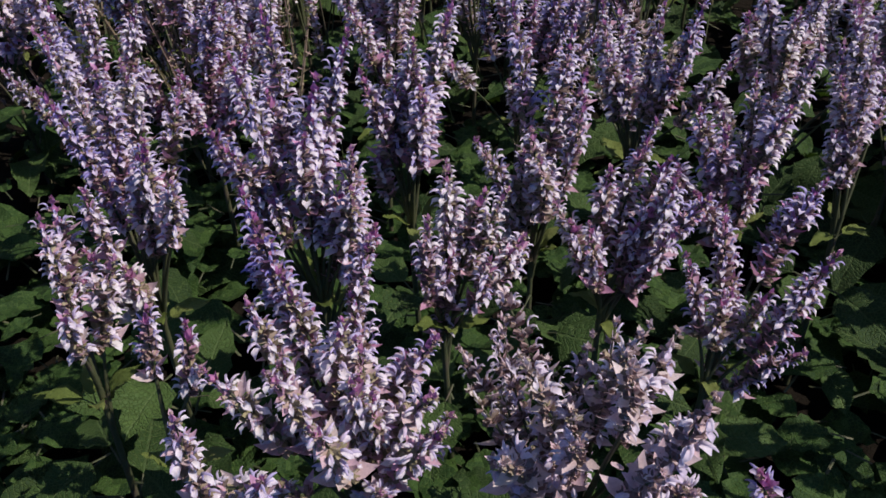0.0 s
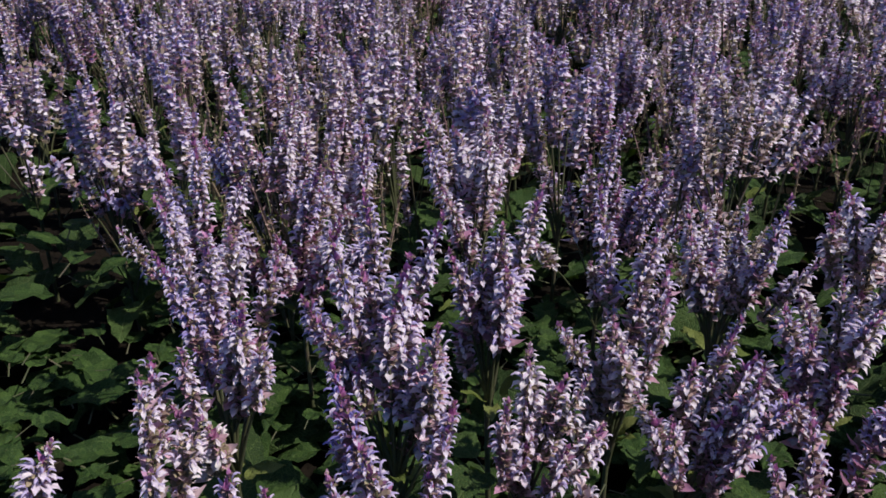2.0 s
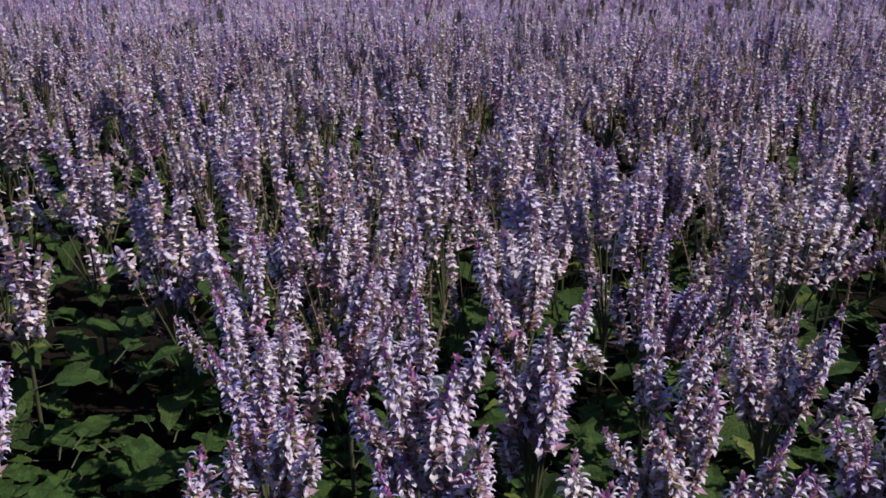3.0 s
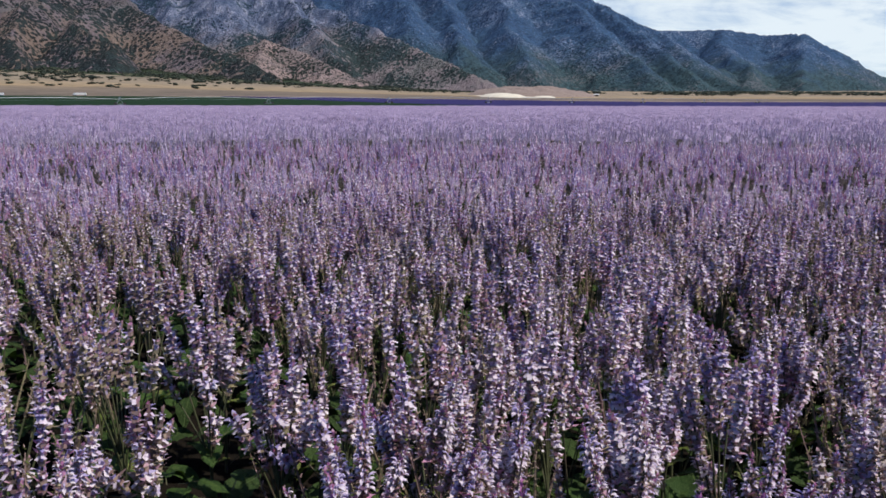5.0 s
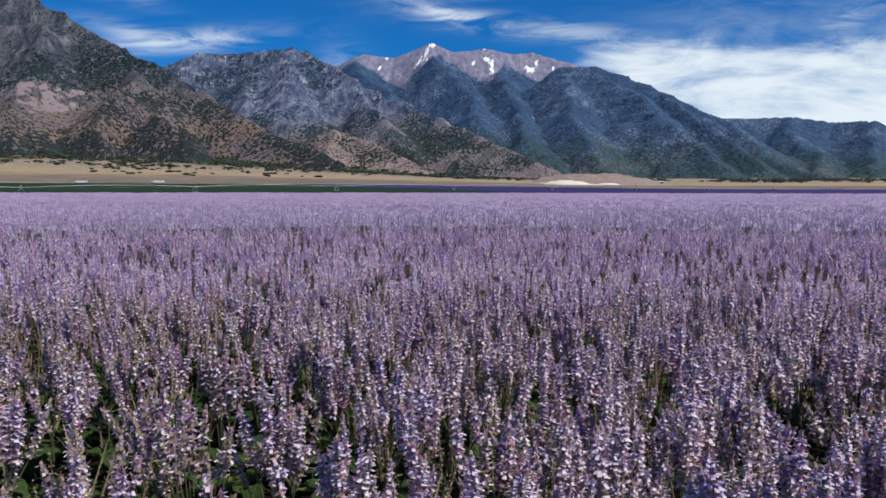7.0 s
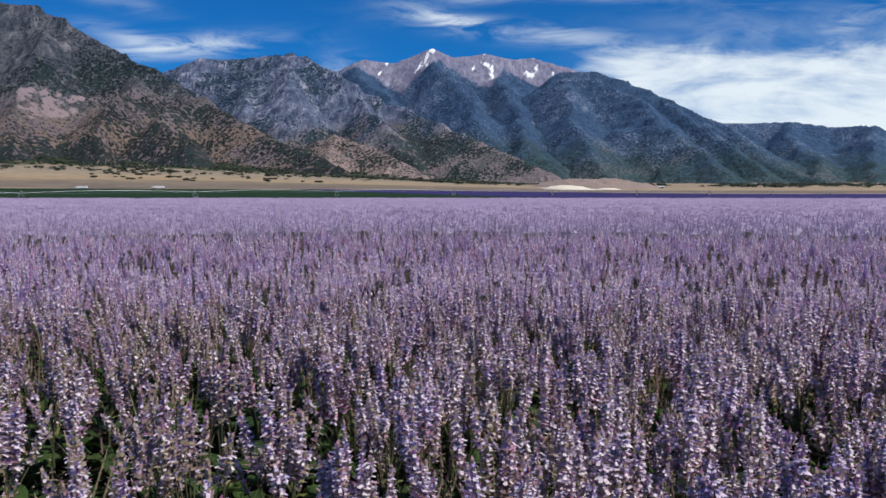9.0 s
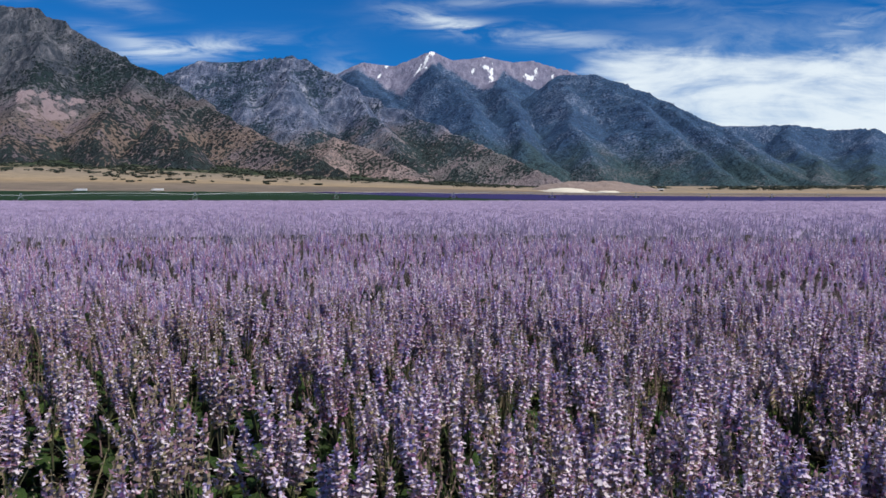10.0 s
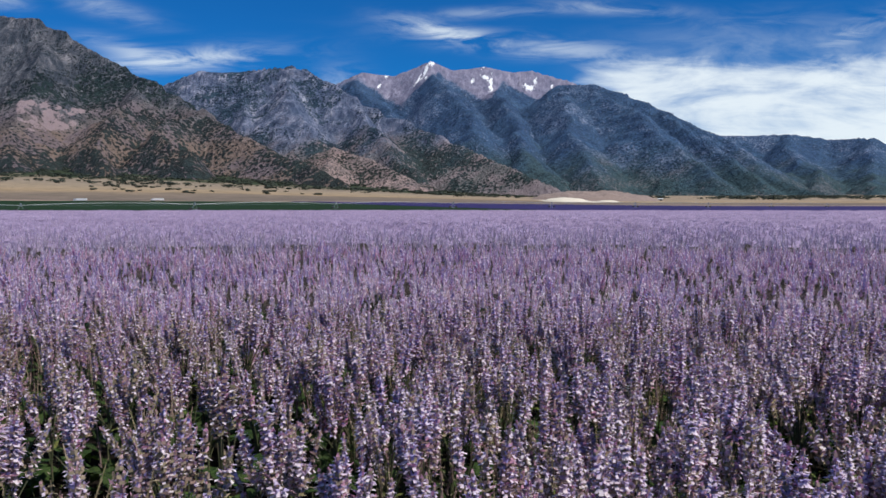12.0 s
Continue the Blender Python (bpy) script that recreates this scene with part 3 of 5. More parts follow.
FOOTHILL_ROCK = rock_material("foothill_rock", HAZED_WARM, (0.020, 0.037, 0.040), (0.32, 0.80, -0.34), 7.5, 230.0, bare=(130, 280, (0.205, 0.165, 0.182), (0.25, 0.185, 0.155)), scree=[(-835, 178, 22, 16, 0.0), (-855, 205, 20, 26, -0.6), (-890, 220, 15, 30, -0.6), (-835, 215, 10, 26, 0.2), (-930, 130, 30, 12, 0.0)], relief=24.0, climb=(290.0, 400.0))
GORGE_ROCK = rock_material("gorge_rock", HAZED_GREY, (0.030, 0.060, 0.092), (0.10, 0.78, 0.06), 8.0, 190.0, bare=(110, 240, (0.29, 0.235, 0.24), (0.19, 0.18, 0.175)), relief=26.0, climb=(250.0, 480.0), lower=(0.026, 0.046, 0.042))
KNOLL_ROCK = rock_material("knoll_rock", HAZED_WARM, (0.024, 0.044, 0.04), (0.28, 0.66, 0.0), 6.5, 110.0, bare=(200, 330, (0.42, 0.31, 0.29), (0.26, 0.21, 0.205)), relief=26.0)
PEAK_ROCK = rock_material("peak_rock", HAZED_DARK, (0.037, 0.076, 0.150), (0.58, 1.0, 0.0), 8.5, 260.0, tree_line=FOREST_EDGE, snow=SNOW, relief=18.0, bare=(40, 230, (0.135, 0.135, 0.145), (0.085, 0.105, 0.105)), lower=(0.036, 0.066, 0.068))
FOREST_ROCK = rock_material("forest_rock", HAZED_DARK, (0.037, 0.076, 0.148), (0.52, 1.0, 0.0), 8.5, 260.0, bare=(40, 230, (0.135, 0.135, 0.145), (0.085, 0.105, 0.105)), size=0.018, relief=18.0, lower=(0.036, 0.066, 0.068))

FOOTHILL = [
    [(-1790, 2500, 570), (-1430, 2450, 550), (-1240, 2400, 540), (-1080, 2350, 510), (-1000, 2300, 460), (-910, 2250, 410), (-770, 2150, 340), (-670, 2100, 290), (-600, 2000, 240), (-470, 1850, 180), (-350, 1700, 120), (-240, 1560, 80), (-160, 1430, 40)],
    [(-1080, 2350, 510), (-960, 2000, 320), (-850, 1700, 170), (-760, 1450, 80)],
    [(-770, 2150, 340), (-720, 1850, 220), (-630, 1600, 120), (-540, 1400, 70)],
    [(-600, 2000, 240), (-530, 1750, 160), (-430, 1500, 90)],
    [(-1430, 2450, 550), (-1240, 2000, 290), (-960, 1500, 90)],
]
GORGE = [
    [(-1200, 3100, 350), (-1000, 3050, 440), (-860, 3000, 480), (-700, 3000, 490), (-510, 2900, 490), (-360, 2800, 410), (-220, 2650, 310), (-40, 2400, 220), (90, 2150, 140), (190, 1950, 80), (250, 1800, 40)],
    [(-700, 3000, 490), (-620, 2700, 320), (-500, 2400, 170)],
    [(-510, 2900, 490), (-420, 2600, 330), (-340, 2300, 200)],
    [(-220, 2650, 310), (-140, 2250, 180), (-70, 1900, 80)],
]
KNOLL = [[(-300, 2150, 130), (-240, 1950, 140), (-240, 1700, 80)], [(-240, 1950, 140), (-140, 1750, 80)]]
PEAK = [
    [(-670, 4500, 590), (-550, 4500, 660), (-420, 4450, 710), (-250, 4450, 690), (-60, 4400, 760), (50, 4400, 710), (220, 4400, 730), (350, 4400, 700), (450, 4400, 710), (670, 4300, 630)],
    [(-10, 4200, 670), (40, 3700, 470), (110, 3000, 260)],
    [(290, 4200, 610), (290, 3600, 390), (290, 2800, 180)],
    [(-420, 4450, 710), (-230, 3700, 400)],
]
FOREST = [
    [(530, 3950, 570), (680, 3850, 560), (780, 3750, 510), (930, 3650, 430), (1060, 3500, 330), (1140, 3400, 280), (1110, 3000, 160)],
    [(560, 3950, 555), (500, 3400, 370), (470, 2900, 190), (450, 2400, 60)],
    [(680, 3850, 545), (740, 3400, 380), (770, 2900, 210), (790, 2400, 70)],
    [(930, 3650, 420), (970, 3100, 220), (990, 2600, 80)],
    [(1060, 3500, 320), (1120, 2900, 120), (1150, 2500, 40)],
]
SOUTH = [
    [(1190, 4300, 370), (1590, 4300, 370), (1740, 4250, 370), (1910, 4200, 340), (2030, 4100, 340), (2090, 4000, 280), (2220, 3800, 130), (2370, 3500, 20)],
    [(1740, 4250, 370), (1520, 3600, 190), (1330, 3000, 70)],
    [(2030, 4100, 340), (1760, 3500, 160), (1500, 2900, 50)],
]
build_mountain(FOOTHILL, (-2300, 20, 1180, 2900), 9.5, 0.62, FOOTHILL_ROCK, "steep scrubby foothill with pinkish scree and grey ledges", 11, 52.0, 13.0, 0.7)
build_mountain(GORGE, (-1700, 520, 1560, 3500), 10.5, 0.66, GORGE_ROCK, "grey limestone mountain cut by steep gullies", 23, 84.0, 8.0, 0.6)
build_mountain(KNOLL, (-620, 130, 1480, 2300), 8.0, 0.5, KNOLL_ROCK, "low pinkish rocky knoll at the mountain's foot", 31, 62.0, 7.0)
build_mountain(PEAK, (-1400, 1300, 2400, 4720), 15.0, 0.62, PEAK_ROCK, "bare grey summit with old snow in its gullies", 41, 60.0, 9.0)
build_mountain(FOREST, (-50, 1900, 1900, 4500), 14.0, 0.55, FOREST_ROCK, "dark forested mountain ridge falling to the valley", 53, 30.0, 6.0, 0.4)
build_mountain(SOUTH, (700, 2900, 2500, 4520), 16.0, 0.5, FOREST_ROCK, "far green mountain shoulder, its colour tinted blue for haze", 67, 30.0, 5.0)


# ---- clary sage ----
def frame_out(a, lift=0.0):
    """Outward, up and sideways for a flower that leaves the stem at the angle a."""
    out = np.array([math.cos(a), math.sin(a), lift])
    out /= np.linalg.norm(out)
    sideways = np.array([-math.sin(a), math.cos(a), 0.0])
    return out, np.cross(out, sideways), sideways


class Pieces:
    """Corner points and faces gathered for one mesh."""

    def __init__(self):
        self.v, self.f, self.s = [], [], []

    def strip(self, rows, slot=0):
        """Rows of as many points each, joined by quads."""
        k, n = len(self.v), len(rows[0])
        for row in rows:
            self.v.extend(row)
        for i in range(len(rows) - 1):
            for j in range(n - 1):
                a = k + i * n + j
                self.f.append((a, a + 1, a + n + 1, a + n))
                self.s.append(slot)

    def tube(self, points, radii, sides, slot=0):
        k = len(self.v)
        for p, r in zip(points, radii):
            for j in range(sides):
                a = 2 * math.pi * j / sides
                self.v.append(p + np.array([r * math.cos(a), r * math.sin(a), 0.0]))
        for i in range(len(points) - 1):
            for j in range(sides):
                a, b = k + i * sides + j, k + i * sides + (j + 1) % sides
                self.f.append((a, b, b + sides, a + sides))
                self.s.append(slot)

    def mesh(self, name, mats, smooth_faces=False):
        return shape(name, self.v, self.f, mats, self.s, smooth_faces)


def flower(p, base, a, size, r):
    """One flower: a sickle-shaped hood that rises and hooks forward, over a small white scooped lip."""
    out, up, sd = frame_out(a, 0.30 + 0.35 * r.random())

    def at(o, u, s):
        return base + (out * o + up * u + sd * s) * size

    droop, bow = r.uniform(-0.003, 0.003), r.uniform(-0.003, 0.003)
    hood = [(0.002, 0.001, 0.0018), (0.006, 0.0105, 0.0027), (0.0115, 0.0178, 0.0032), (0.0185, 0.0212 + droop, 0.0030), (0.0255, 0.0190 + droop, 0.0022), (0.0300, 0.0125 + droop, 0.0006)]
    p.strip([[at(o, u - 0.0022, bow * o / 0.03 - w), at(o, u + 0.0024, bow * o / 0.03), at(o, u - 0.0022, bow * o / 0.03 + w)] for o, u, w in hood], 0)
    wide = r.uniform(0.9, 1.35)
    lip = [(0.003, 0.003, 0.0022), (0.0115, 0.0030, 0.0050 * wide), (0.0185, -0.0030, 0.0056 * wide), (0.0180, -0.0105, 0.0024)]
    p.strip([[at(o, u + 0.0034, -w), at(o, u - 0.0022, 0), at(o, u + 0.0034, w)] for o, u, w in lip], 1)


def bract(b, base, a, size, r, slot=0, lift=None):
    """A broad bract drawn out to a point, cupped and bent outward."""
    out, up, sd = frame_out(a, r.uniform(-0.1, 0.5) if lift is None else lift)
    rows, curl = [], r.uniform(0.3, 1.1)
    for k, w in enumerate((0.30, 0.95, 0.86, 0.42, 0.03)):
        o = 0.003 + 0.0072 * k
        u = 0.002 + 0.0010 * k * k * curl
        c = base + (out * o + up * u) * size
        w *= 0.0088 * size
        rows.append([c - sd * w + up * 0.5 * w, c, c + sd * w + up * 0.5 * w])
    b.strip(rows, slot)


def calyx(c, base, a, size, r):
    out, up, sd = frame_out(a, 0.4)
    rows = []
    for o, w in ((0.001, 0.0018), (0.007, 0.0040), (0.014, 0.0050)):
        p = base + out * o * size
        rows.append([p + (up * math.cos(q) + sd * math.sin(q)) * w * size for q in (0, 1.57, 3.14, 4.71, 6.28)])
    c.strip(rows, 0)


def full_spike(length, seed, whorl_gap=0.0215, faded=False):
    """A flower spike in full detail, standing at the origin: its stalk with calyces, its bracts, its petals."""
    r = np.random.default_rng(seed)
    stalk, bracts, petals = Pieces(), Pieces(), Pieces()
    bend = r.uniform(-0.16, 0.16, 2) * length

    def axis(z):
        q = (z / length) ** 2
        return np.array([bend[0] * q, bend[1] * q, z])

    stalk.tube([axis(length * k / 6) for k in range(7)], [0.0034 - 0.0004 * k for k in range(7)], 5, 1)
    n = int(length / whorl_gap)
    for k in range(n):
        u = k / (n - 1)
        base = axis(length * (0.02 + 0.98 * u ** 0.93))
        size = (1.0 if u < 0.65 else 1.0 - 0.5 * (u - 0.65) / 0.35) * r.uniform(0.85, 1.15) * (0.92 if faded else 1.0)
        turn = 1.57 * k + r.uniform(-0.4, 0.4)
        for j in range(2 if u < 0.8 else 4):
            bract(bracts, base + np.array([0, 0, r.uniform(-0.008, 0.002)]), turn + (3.14 if u < 0.8 else 1.57) * j + r.uniform(-0.3, 0.3), size * r.uniform(0.75, 1.15) * (1.25 if u < 0.3 else 1.0), r, 1 if u > 0.78 and not faded else 0, None if u < 0.7 else r.uniform(0.8, 2.4))
        count = 7 if u < 0.75 else 4
        for j in range(count):
            a = turn + 2 * math.pi * j / count + r.uniform(-0.35, 0.35)
            b = base + np.array([0, 0, r.uniform(-0.008, 0.008)])
            calyx(stalk, b, a, size * 1.15, r)
            if u < 0.94 and r.random() < (0.76 if u > 0.3 else 0.42) * (0.5 if faded else 1.0):
                reach = r.uniform(0.007, 0.015) * size
                flower(petals, b + np.array([math.cos(a), math.sin(a), 0.4]) * reach, a, size * r.uniform(0.55, 1.0), r)
            elif r.random() < 0.75:
                bract(bracts, b, a, size * r.uniform(0.5, 0.85), r, lift=r.uniform(0.0, 0.8))
    return (stalk.mesh("flower_spike", [CALYX, STEM]), bracts.mesh("bract_sheath", [PALE_BRACT if faded else BRACT, TIP_BRACT], True), petals.mesh("corolla", [LIP_WHITE if faded else LIP_BLUE, LIP_WHITE], True))


def light_spike(length, seed, faded=False):
    """A flower spike with fewer faces, for plants further off; one mesh."""
    r = np.random.default_rng(seed)
    p = Pieces()
    lean = r.uniform(-0.06, 0.06, 2)

    def axis(z):
        return np.array([lean[0] * z, lean[1] * z, z])

    p.tube([axis(z) for z in (0, length * 0.95)], [0.004, 0.002], 4, 4)
    n = int(length / 0.028)
    for k in range(n):
        u = k / (n - 1)
        base = axis(length * (0.02 + 0.98 * u))
        size = (1.15 if u < 0.7 else 1.15 - 0.6 * (u - 0.7) / 0.3) * r.uniform(0.85, 1.15)
        turn = r.uniform(0, 6.28)
        # a ring of dusky calyces round the stem
        ring = [base + np.array([0.013 * size * math.cos(turn + q), 0.013 * size * math.sin(turn + q), h]) for h in (-0.005, 0.010) for q in (0, 1.57, 3.14, 4.71, 6.28)]
        p.strip([[v + np.array([0, 0, r.uniform(-0.004, 0.004)]) for v in ring[:5]], ring[5:]], 3)
        for j in range(3 if u < 0.75 else 4):
            out, up, sd = frame_out(turn + 2.1 * j, r.uniform(-0.1, 0.6) if u < 0.75 else r.uniform(0.9, 3.0))
            w, l = 0.0095 * size * r.uniform(0.7, 1.2), 0.032 * size * r.uniform(0.7, 1.1)
            p.strip([[base + out * 0.006 - sd * w * 0.4, base + out * 0.006 + sd * w * 0.4], [base + out * l * 0.55 - sd * w + up * 0.004, base + out * l * 0.55 + sd * w + up * 0.004], [base + out * l + up * 0.010, base + out * l + up * 0.011 + sd * 0.001]], 0 if r.random() < (0.4 if faded else 0.85) else 3)
        if u > 0.95:
            continue
        for j in range(7):
            b = base + np.array([0, 0, r.uniform(-0.016, 0.016)])
            out, up, sd = frame_out(turn + 0.9 * j + r.uniform(-0.5, 0.5), r.uniform(0.1, 1.0))
            s = size * r.uniform(0.8, 1.2)
            if r.random() < (0.3 if faded else 0.86 if u > 0.3 else 0.5):
                p.strip([[b + (out * o + up * v - sd * w) * s, b + (out * o + up * v + sd * w) * s] for o, v, w in ((0.010, 0.002, 0.0036), (0.018, 0.018, 0.0058), (0.031, 0.015, 0.0016))], 1)
            if r.random() < (0.3 if faded else 0.68 if u > 0.3 else 0.4):
                p.strip([[b + (out * o + up * v - sd * w) * s, b + (out * o + up * v + sd * w) * s] for o, v, w in ((0.013, 0.008, 0.0046), (0.024, -0.004, 0.0050))], 2)
    return p.mesh("flower_spike", [BRACT, LIP_BLUE, LIP_WHITE, CALYX, STEM])


def leaf_mesh(seed, length=0.2, wide=0.62, rows=10, mat=None):
    """A broad wrinkled leaf with a toothed edge, lying along +x and bending down at its tip."""
    r = np.random.default_rng(seed)
    p = Pieces()
    out = []
    for k in range(rows):
        u = k / (rows - 1)
        half = 0.5 * wide * length * (math.sin(math.pi * min(1, u * 0.93 + 0.07) ** 0.72)) ** 0.8
        if k == rows - 1:
            half = 0.004
        row = []
        for j in range(-2, 3):
            s = j / 2
            tooth = 1 + ((0.07 if k % 2 else -0.07) + r.uniform(-0.05, 0.05) if abs(j) == 2 else 0)
            lift = 0.22 * abs(s) * half + r.uniform(-0.006, 0.006) - 0.45 * length * u * u * 0.6 + (0.05 * length * math.sin(9 * u + 2 * s) * abs(s))
            row.append(np.array([length * u + 0.012 * abs(s) * (1 - u), s * half * tooth, lift]))
        out.append(row)
    p.strip(out, 0)
    p.tube([np.array([-0.06, 0, -0.02]), np.array([0.0, 0, 0.0])], [0.0035, 0.003], 4, 1)
    return p.mesh("leaf", [mat or RIBBED_LEAF, STEM], True)


FULL_LENGTH = (0.13, 0.20, 0.26, 0.31, 0.35, 0.39, 0.42, 0.30)
FULL = [full_spike(l, 100 + k) for k, l in enumerate(FULL_LENGTH)]
FULL_FADED = [full_spike(l, 140 + k, 0.023, True) for k, l in enumerate(FULL_LENGTH)]
LIGHT_LENGTH = (0.15, 0.20, 0.26, 0.31, 0.36, 0.41)
LIGHT = [light_spike(l, 200 + k) for k, l in enumerate(LIGHT_LENGTH)]
LIGHT_FADED = [light_spike(l, 240 + k, True) for k, l in enumerate(LIGHT_LENGTH)]
LEAVES = [leaf_mesh(300 + k, l, w) for k, (l, w) in enumerate(((0.20, 0.6), (0.17, 0.68), (0.23, 0.55), (0.14, 0.7), (0.19, 0.64)))]


LITTER = [leaf_mesh(350 + k, 0.2, 0.6, 5, LEAF) for k in range(3)]
SMALL_LEAVES = [leaf_mesh(330 + k, 0.18, 0.5, 7, PALE_LEAF) for k in range(2)]


def papery_mesh(seed):
    r = np.random.default_rng(seed)
    b = Pieces()
    rows = []
    for k, w in enumerate((0.3, 0.85, 1.0, 0.7, 0.06)):
        o, w = 0.010 * k, w * 0.016
        up = 0.02 * (k / 4) ** 2
        rows.append([np.array([o, s * w, up + 0.35 * abs(s) * w + r.uniform(-0.001, 0.001)]) for s in (-1, -0.5, 0, 0.5, 1)])
    b.strip(rows)
    return b.mesh("papery_bract", [PALE_BRACT], True)


PAPERY = [papery_mesh(500 + k) for k in range(3)]


def along_way(p, q):
    """A pose at p whose z axis points to q."""
    return Matrix.Translation(p) @ (Vector(q) - Vector(p)).to_track_quat("Z", "Y").to_matrix().to_4x4()


def branch(p, start, end, r0, r1, bow=0.0):
    mid = (start + end) / 2 + np.array([0, 0, bow])
    q1 = (start + mid) / 2 + np.array([0, 0, bow * 0.2])
    q3 = (end + mid) / 2 + np.array([0, 0, bow * 0.2])
    p.tube([start, q1, mid, q3, end], [r0, r0 * 0.9, (r0 + r1) / 2, r1, r1], 5)


FADED_LABEL = "partly faded clary sage with cream and brownish spikes above green leaves"
PLANT_LABEL = "flowering clary sage with lilac and white spikes above broad green leaves"


def sage_plant(root, node_height, tips, seed, leaf_count=8, detail=True, label=PLANT_LABEL, extra=5, faded=False):
    """A branching plant. root: where it stands; tips: where its spikes end and how long they are."""
    r = np.random.default_rng(seed)
    thing = tagged(new("sage_plant"), label, "flowering plant", "sage plants in the field")
    thing.location = (root[0], root[1], 0)
    tips = list(tips)
    for _ in range(extra):
        # short side spikes lower on the same branches
        x, y, z, length = tips[int(r.integers(len(tips) - _))]
        a = r.uniform(0, 6.28)
        d = r.uniform(0.03, 0.075)
        tips.append((x + d * math.cos(a), y + d * math.sin(a), max(node_height + 0.12, z - r.uniform(0.06, 0.2)), r.uniform(0.09, 0.17)))
    for _ in range((2 if detail else 1) if extra else 0):
        # low shoots that hide the bare forks
        a, d = r.uniform(0, 6.28), r.uniform(0.03, 0.1)
        tips.append((root[0] + d * math.cos(a), root[1] + d * math.sin(a), node_height + r.uniform(0.16, 0.3), r.uniform(0.09, 0.14)))
    p = Pieces()
    node = np.array([r.uniform(-0.02, 0.02), r.uniform(-0.02, 0.02), node_height])
    branch(p, np.zeros(3), node, 0.009, 0.007)
    for k, (x, y, z, length) in enumerate(tips):
        tip = np.array([x - root[0], y - root[1], z])
        way = tip - node + np.array([0, 0, 0.10])
        way /= np.linalg.norm(way)
        lengths = FULL_LENGTH if detail else LIGHT_LENGTH
        pick = int(np.argmin([abs(l - 1.25 * length) for l in lengths]))
        if detail and pick in (3, 7):
            pick = (3, 7)[k % 2]
        length = lengths[pick]
        foot = tip - way * length
        leave = node * (1.0 if k == 0 else r.uniform(0.72, 1.0))
        if foot[2] < leave[2]:
            leave = node * max(0.3, (foot[2] - 0.04) / node_height)
        branch(p, leave, foot, 0.0055, 0.0034, 0.02)
        m = along_way(foot, tip) @ Matrix.Rotation(r.uniform(0, 6.28), 4, "Z") @ Matrix.Diagonal((*([r.uniform(0.95, 1.35)] * 2), r.uniform(0.92, 1.08), 1))
        if detail:
            stalk, bracts, petals = (FULL_FADED if faded else FULL)[pick]
            spike = piece("flower_spike", stalk, thing, m)
            tagged(piece("bract_sheath", bracts, spike, None, "cream and pale pink papery bracts" if faded else "pinkish mauve papery bracts"), kind="stuff")
            tagged(piece("corolla", petals, spike, None, "creamy white lips" if faded else "lilac blue hoods over white lower lips"), kind="stuff")
        else:
            piece("flower_spike", (LIGHT_FADED if faded else LIGHT)[pick], thing, m)
    piece("stem", p.mesh("stem", [STEM], True), thing)
    if detail:
        for k in range(int(r.integers(1, 3))):
            x, y, z, length = tips[int(r.integers(len(tips)))]
            u = r.uniform(0.55, 0.85)
            c = node * (1 - u) + np.array([x - root[0], y - root[1], z - length * 0.7]) * u
            m = pose(*c, r.uniform(-20, 20), r.uniform(-50, 10), r.uniform(0, 360)) @ Matrix.Scale(r.uniform(0.6, 1.0), 4)
            piece("papery_bract", PAPERY[k % 3], thing, m, "broad pale pink papery bract")
    for k in range(4 if detail else 2):
        # small pale leaves where the branches part
        a = 1.57 * k + r.uniform(-0.5, 0.5)
        m = pose(0.02 * math.cos(a), 0.02 * math.sin(a), node_height * r.uniform(0.9, 1.0), 0, 0, math.degrees(a)) @ pose(0, 0, 0, 0, r.uniform(-60, -10), 0) @ Matrix.Scale(r.uniform(0.32, 0.55), 4)
        piece("leaf", SMALL_LEAVES[k % 2], thing, m, "small yellow green leaf under the flowers")
    for k in range(leaf_count):
        a = 2.4 * k + r.uniform(-0.5, 0.5)
        z = node_height * (0.10 + 0.62 * (k + r.random()) / leaf_count)
        size = r.uniform(0.75, 1.15) * (1.25 - 0.45 * z / max(node_height, 0.1))
        away = 0.07 * size
        m = pose(away * math.cos(a), away * math.sin(a), z, 0, 0, math.degrees(a)) @ pose(0, 0, 0, r.uniform(-25, 25), r.uniform(-40, 30), 0) @ Matrix.Scale(size, 4)
        piece("leaf", LEAVES[int(r.integers(5))], thing, m)
    return thing


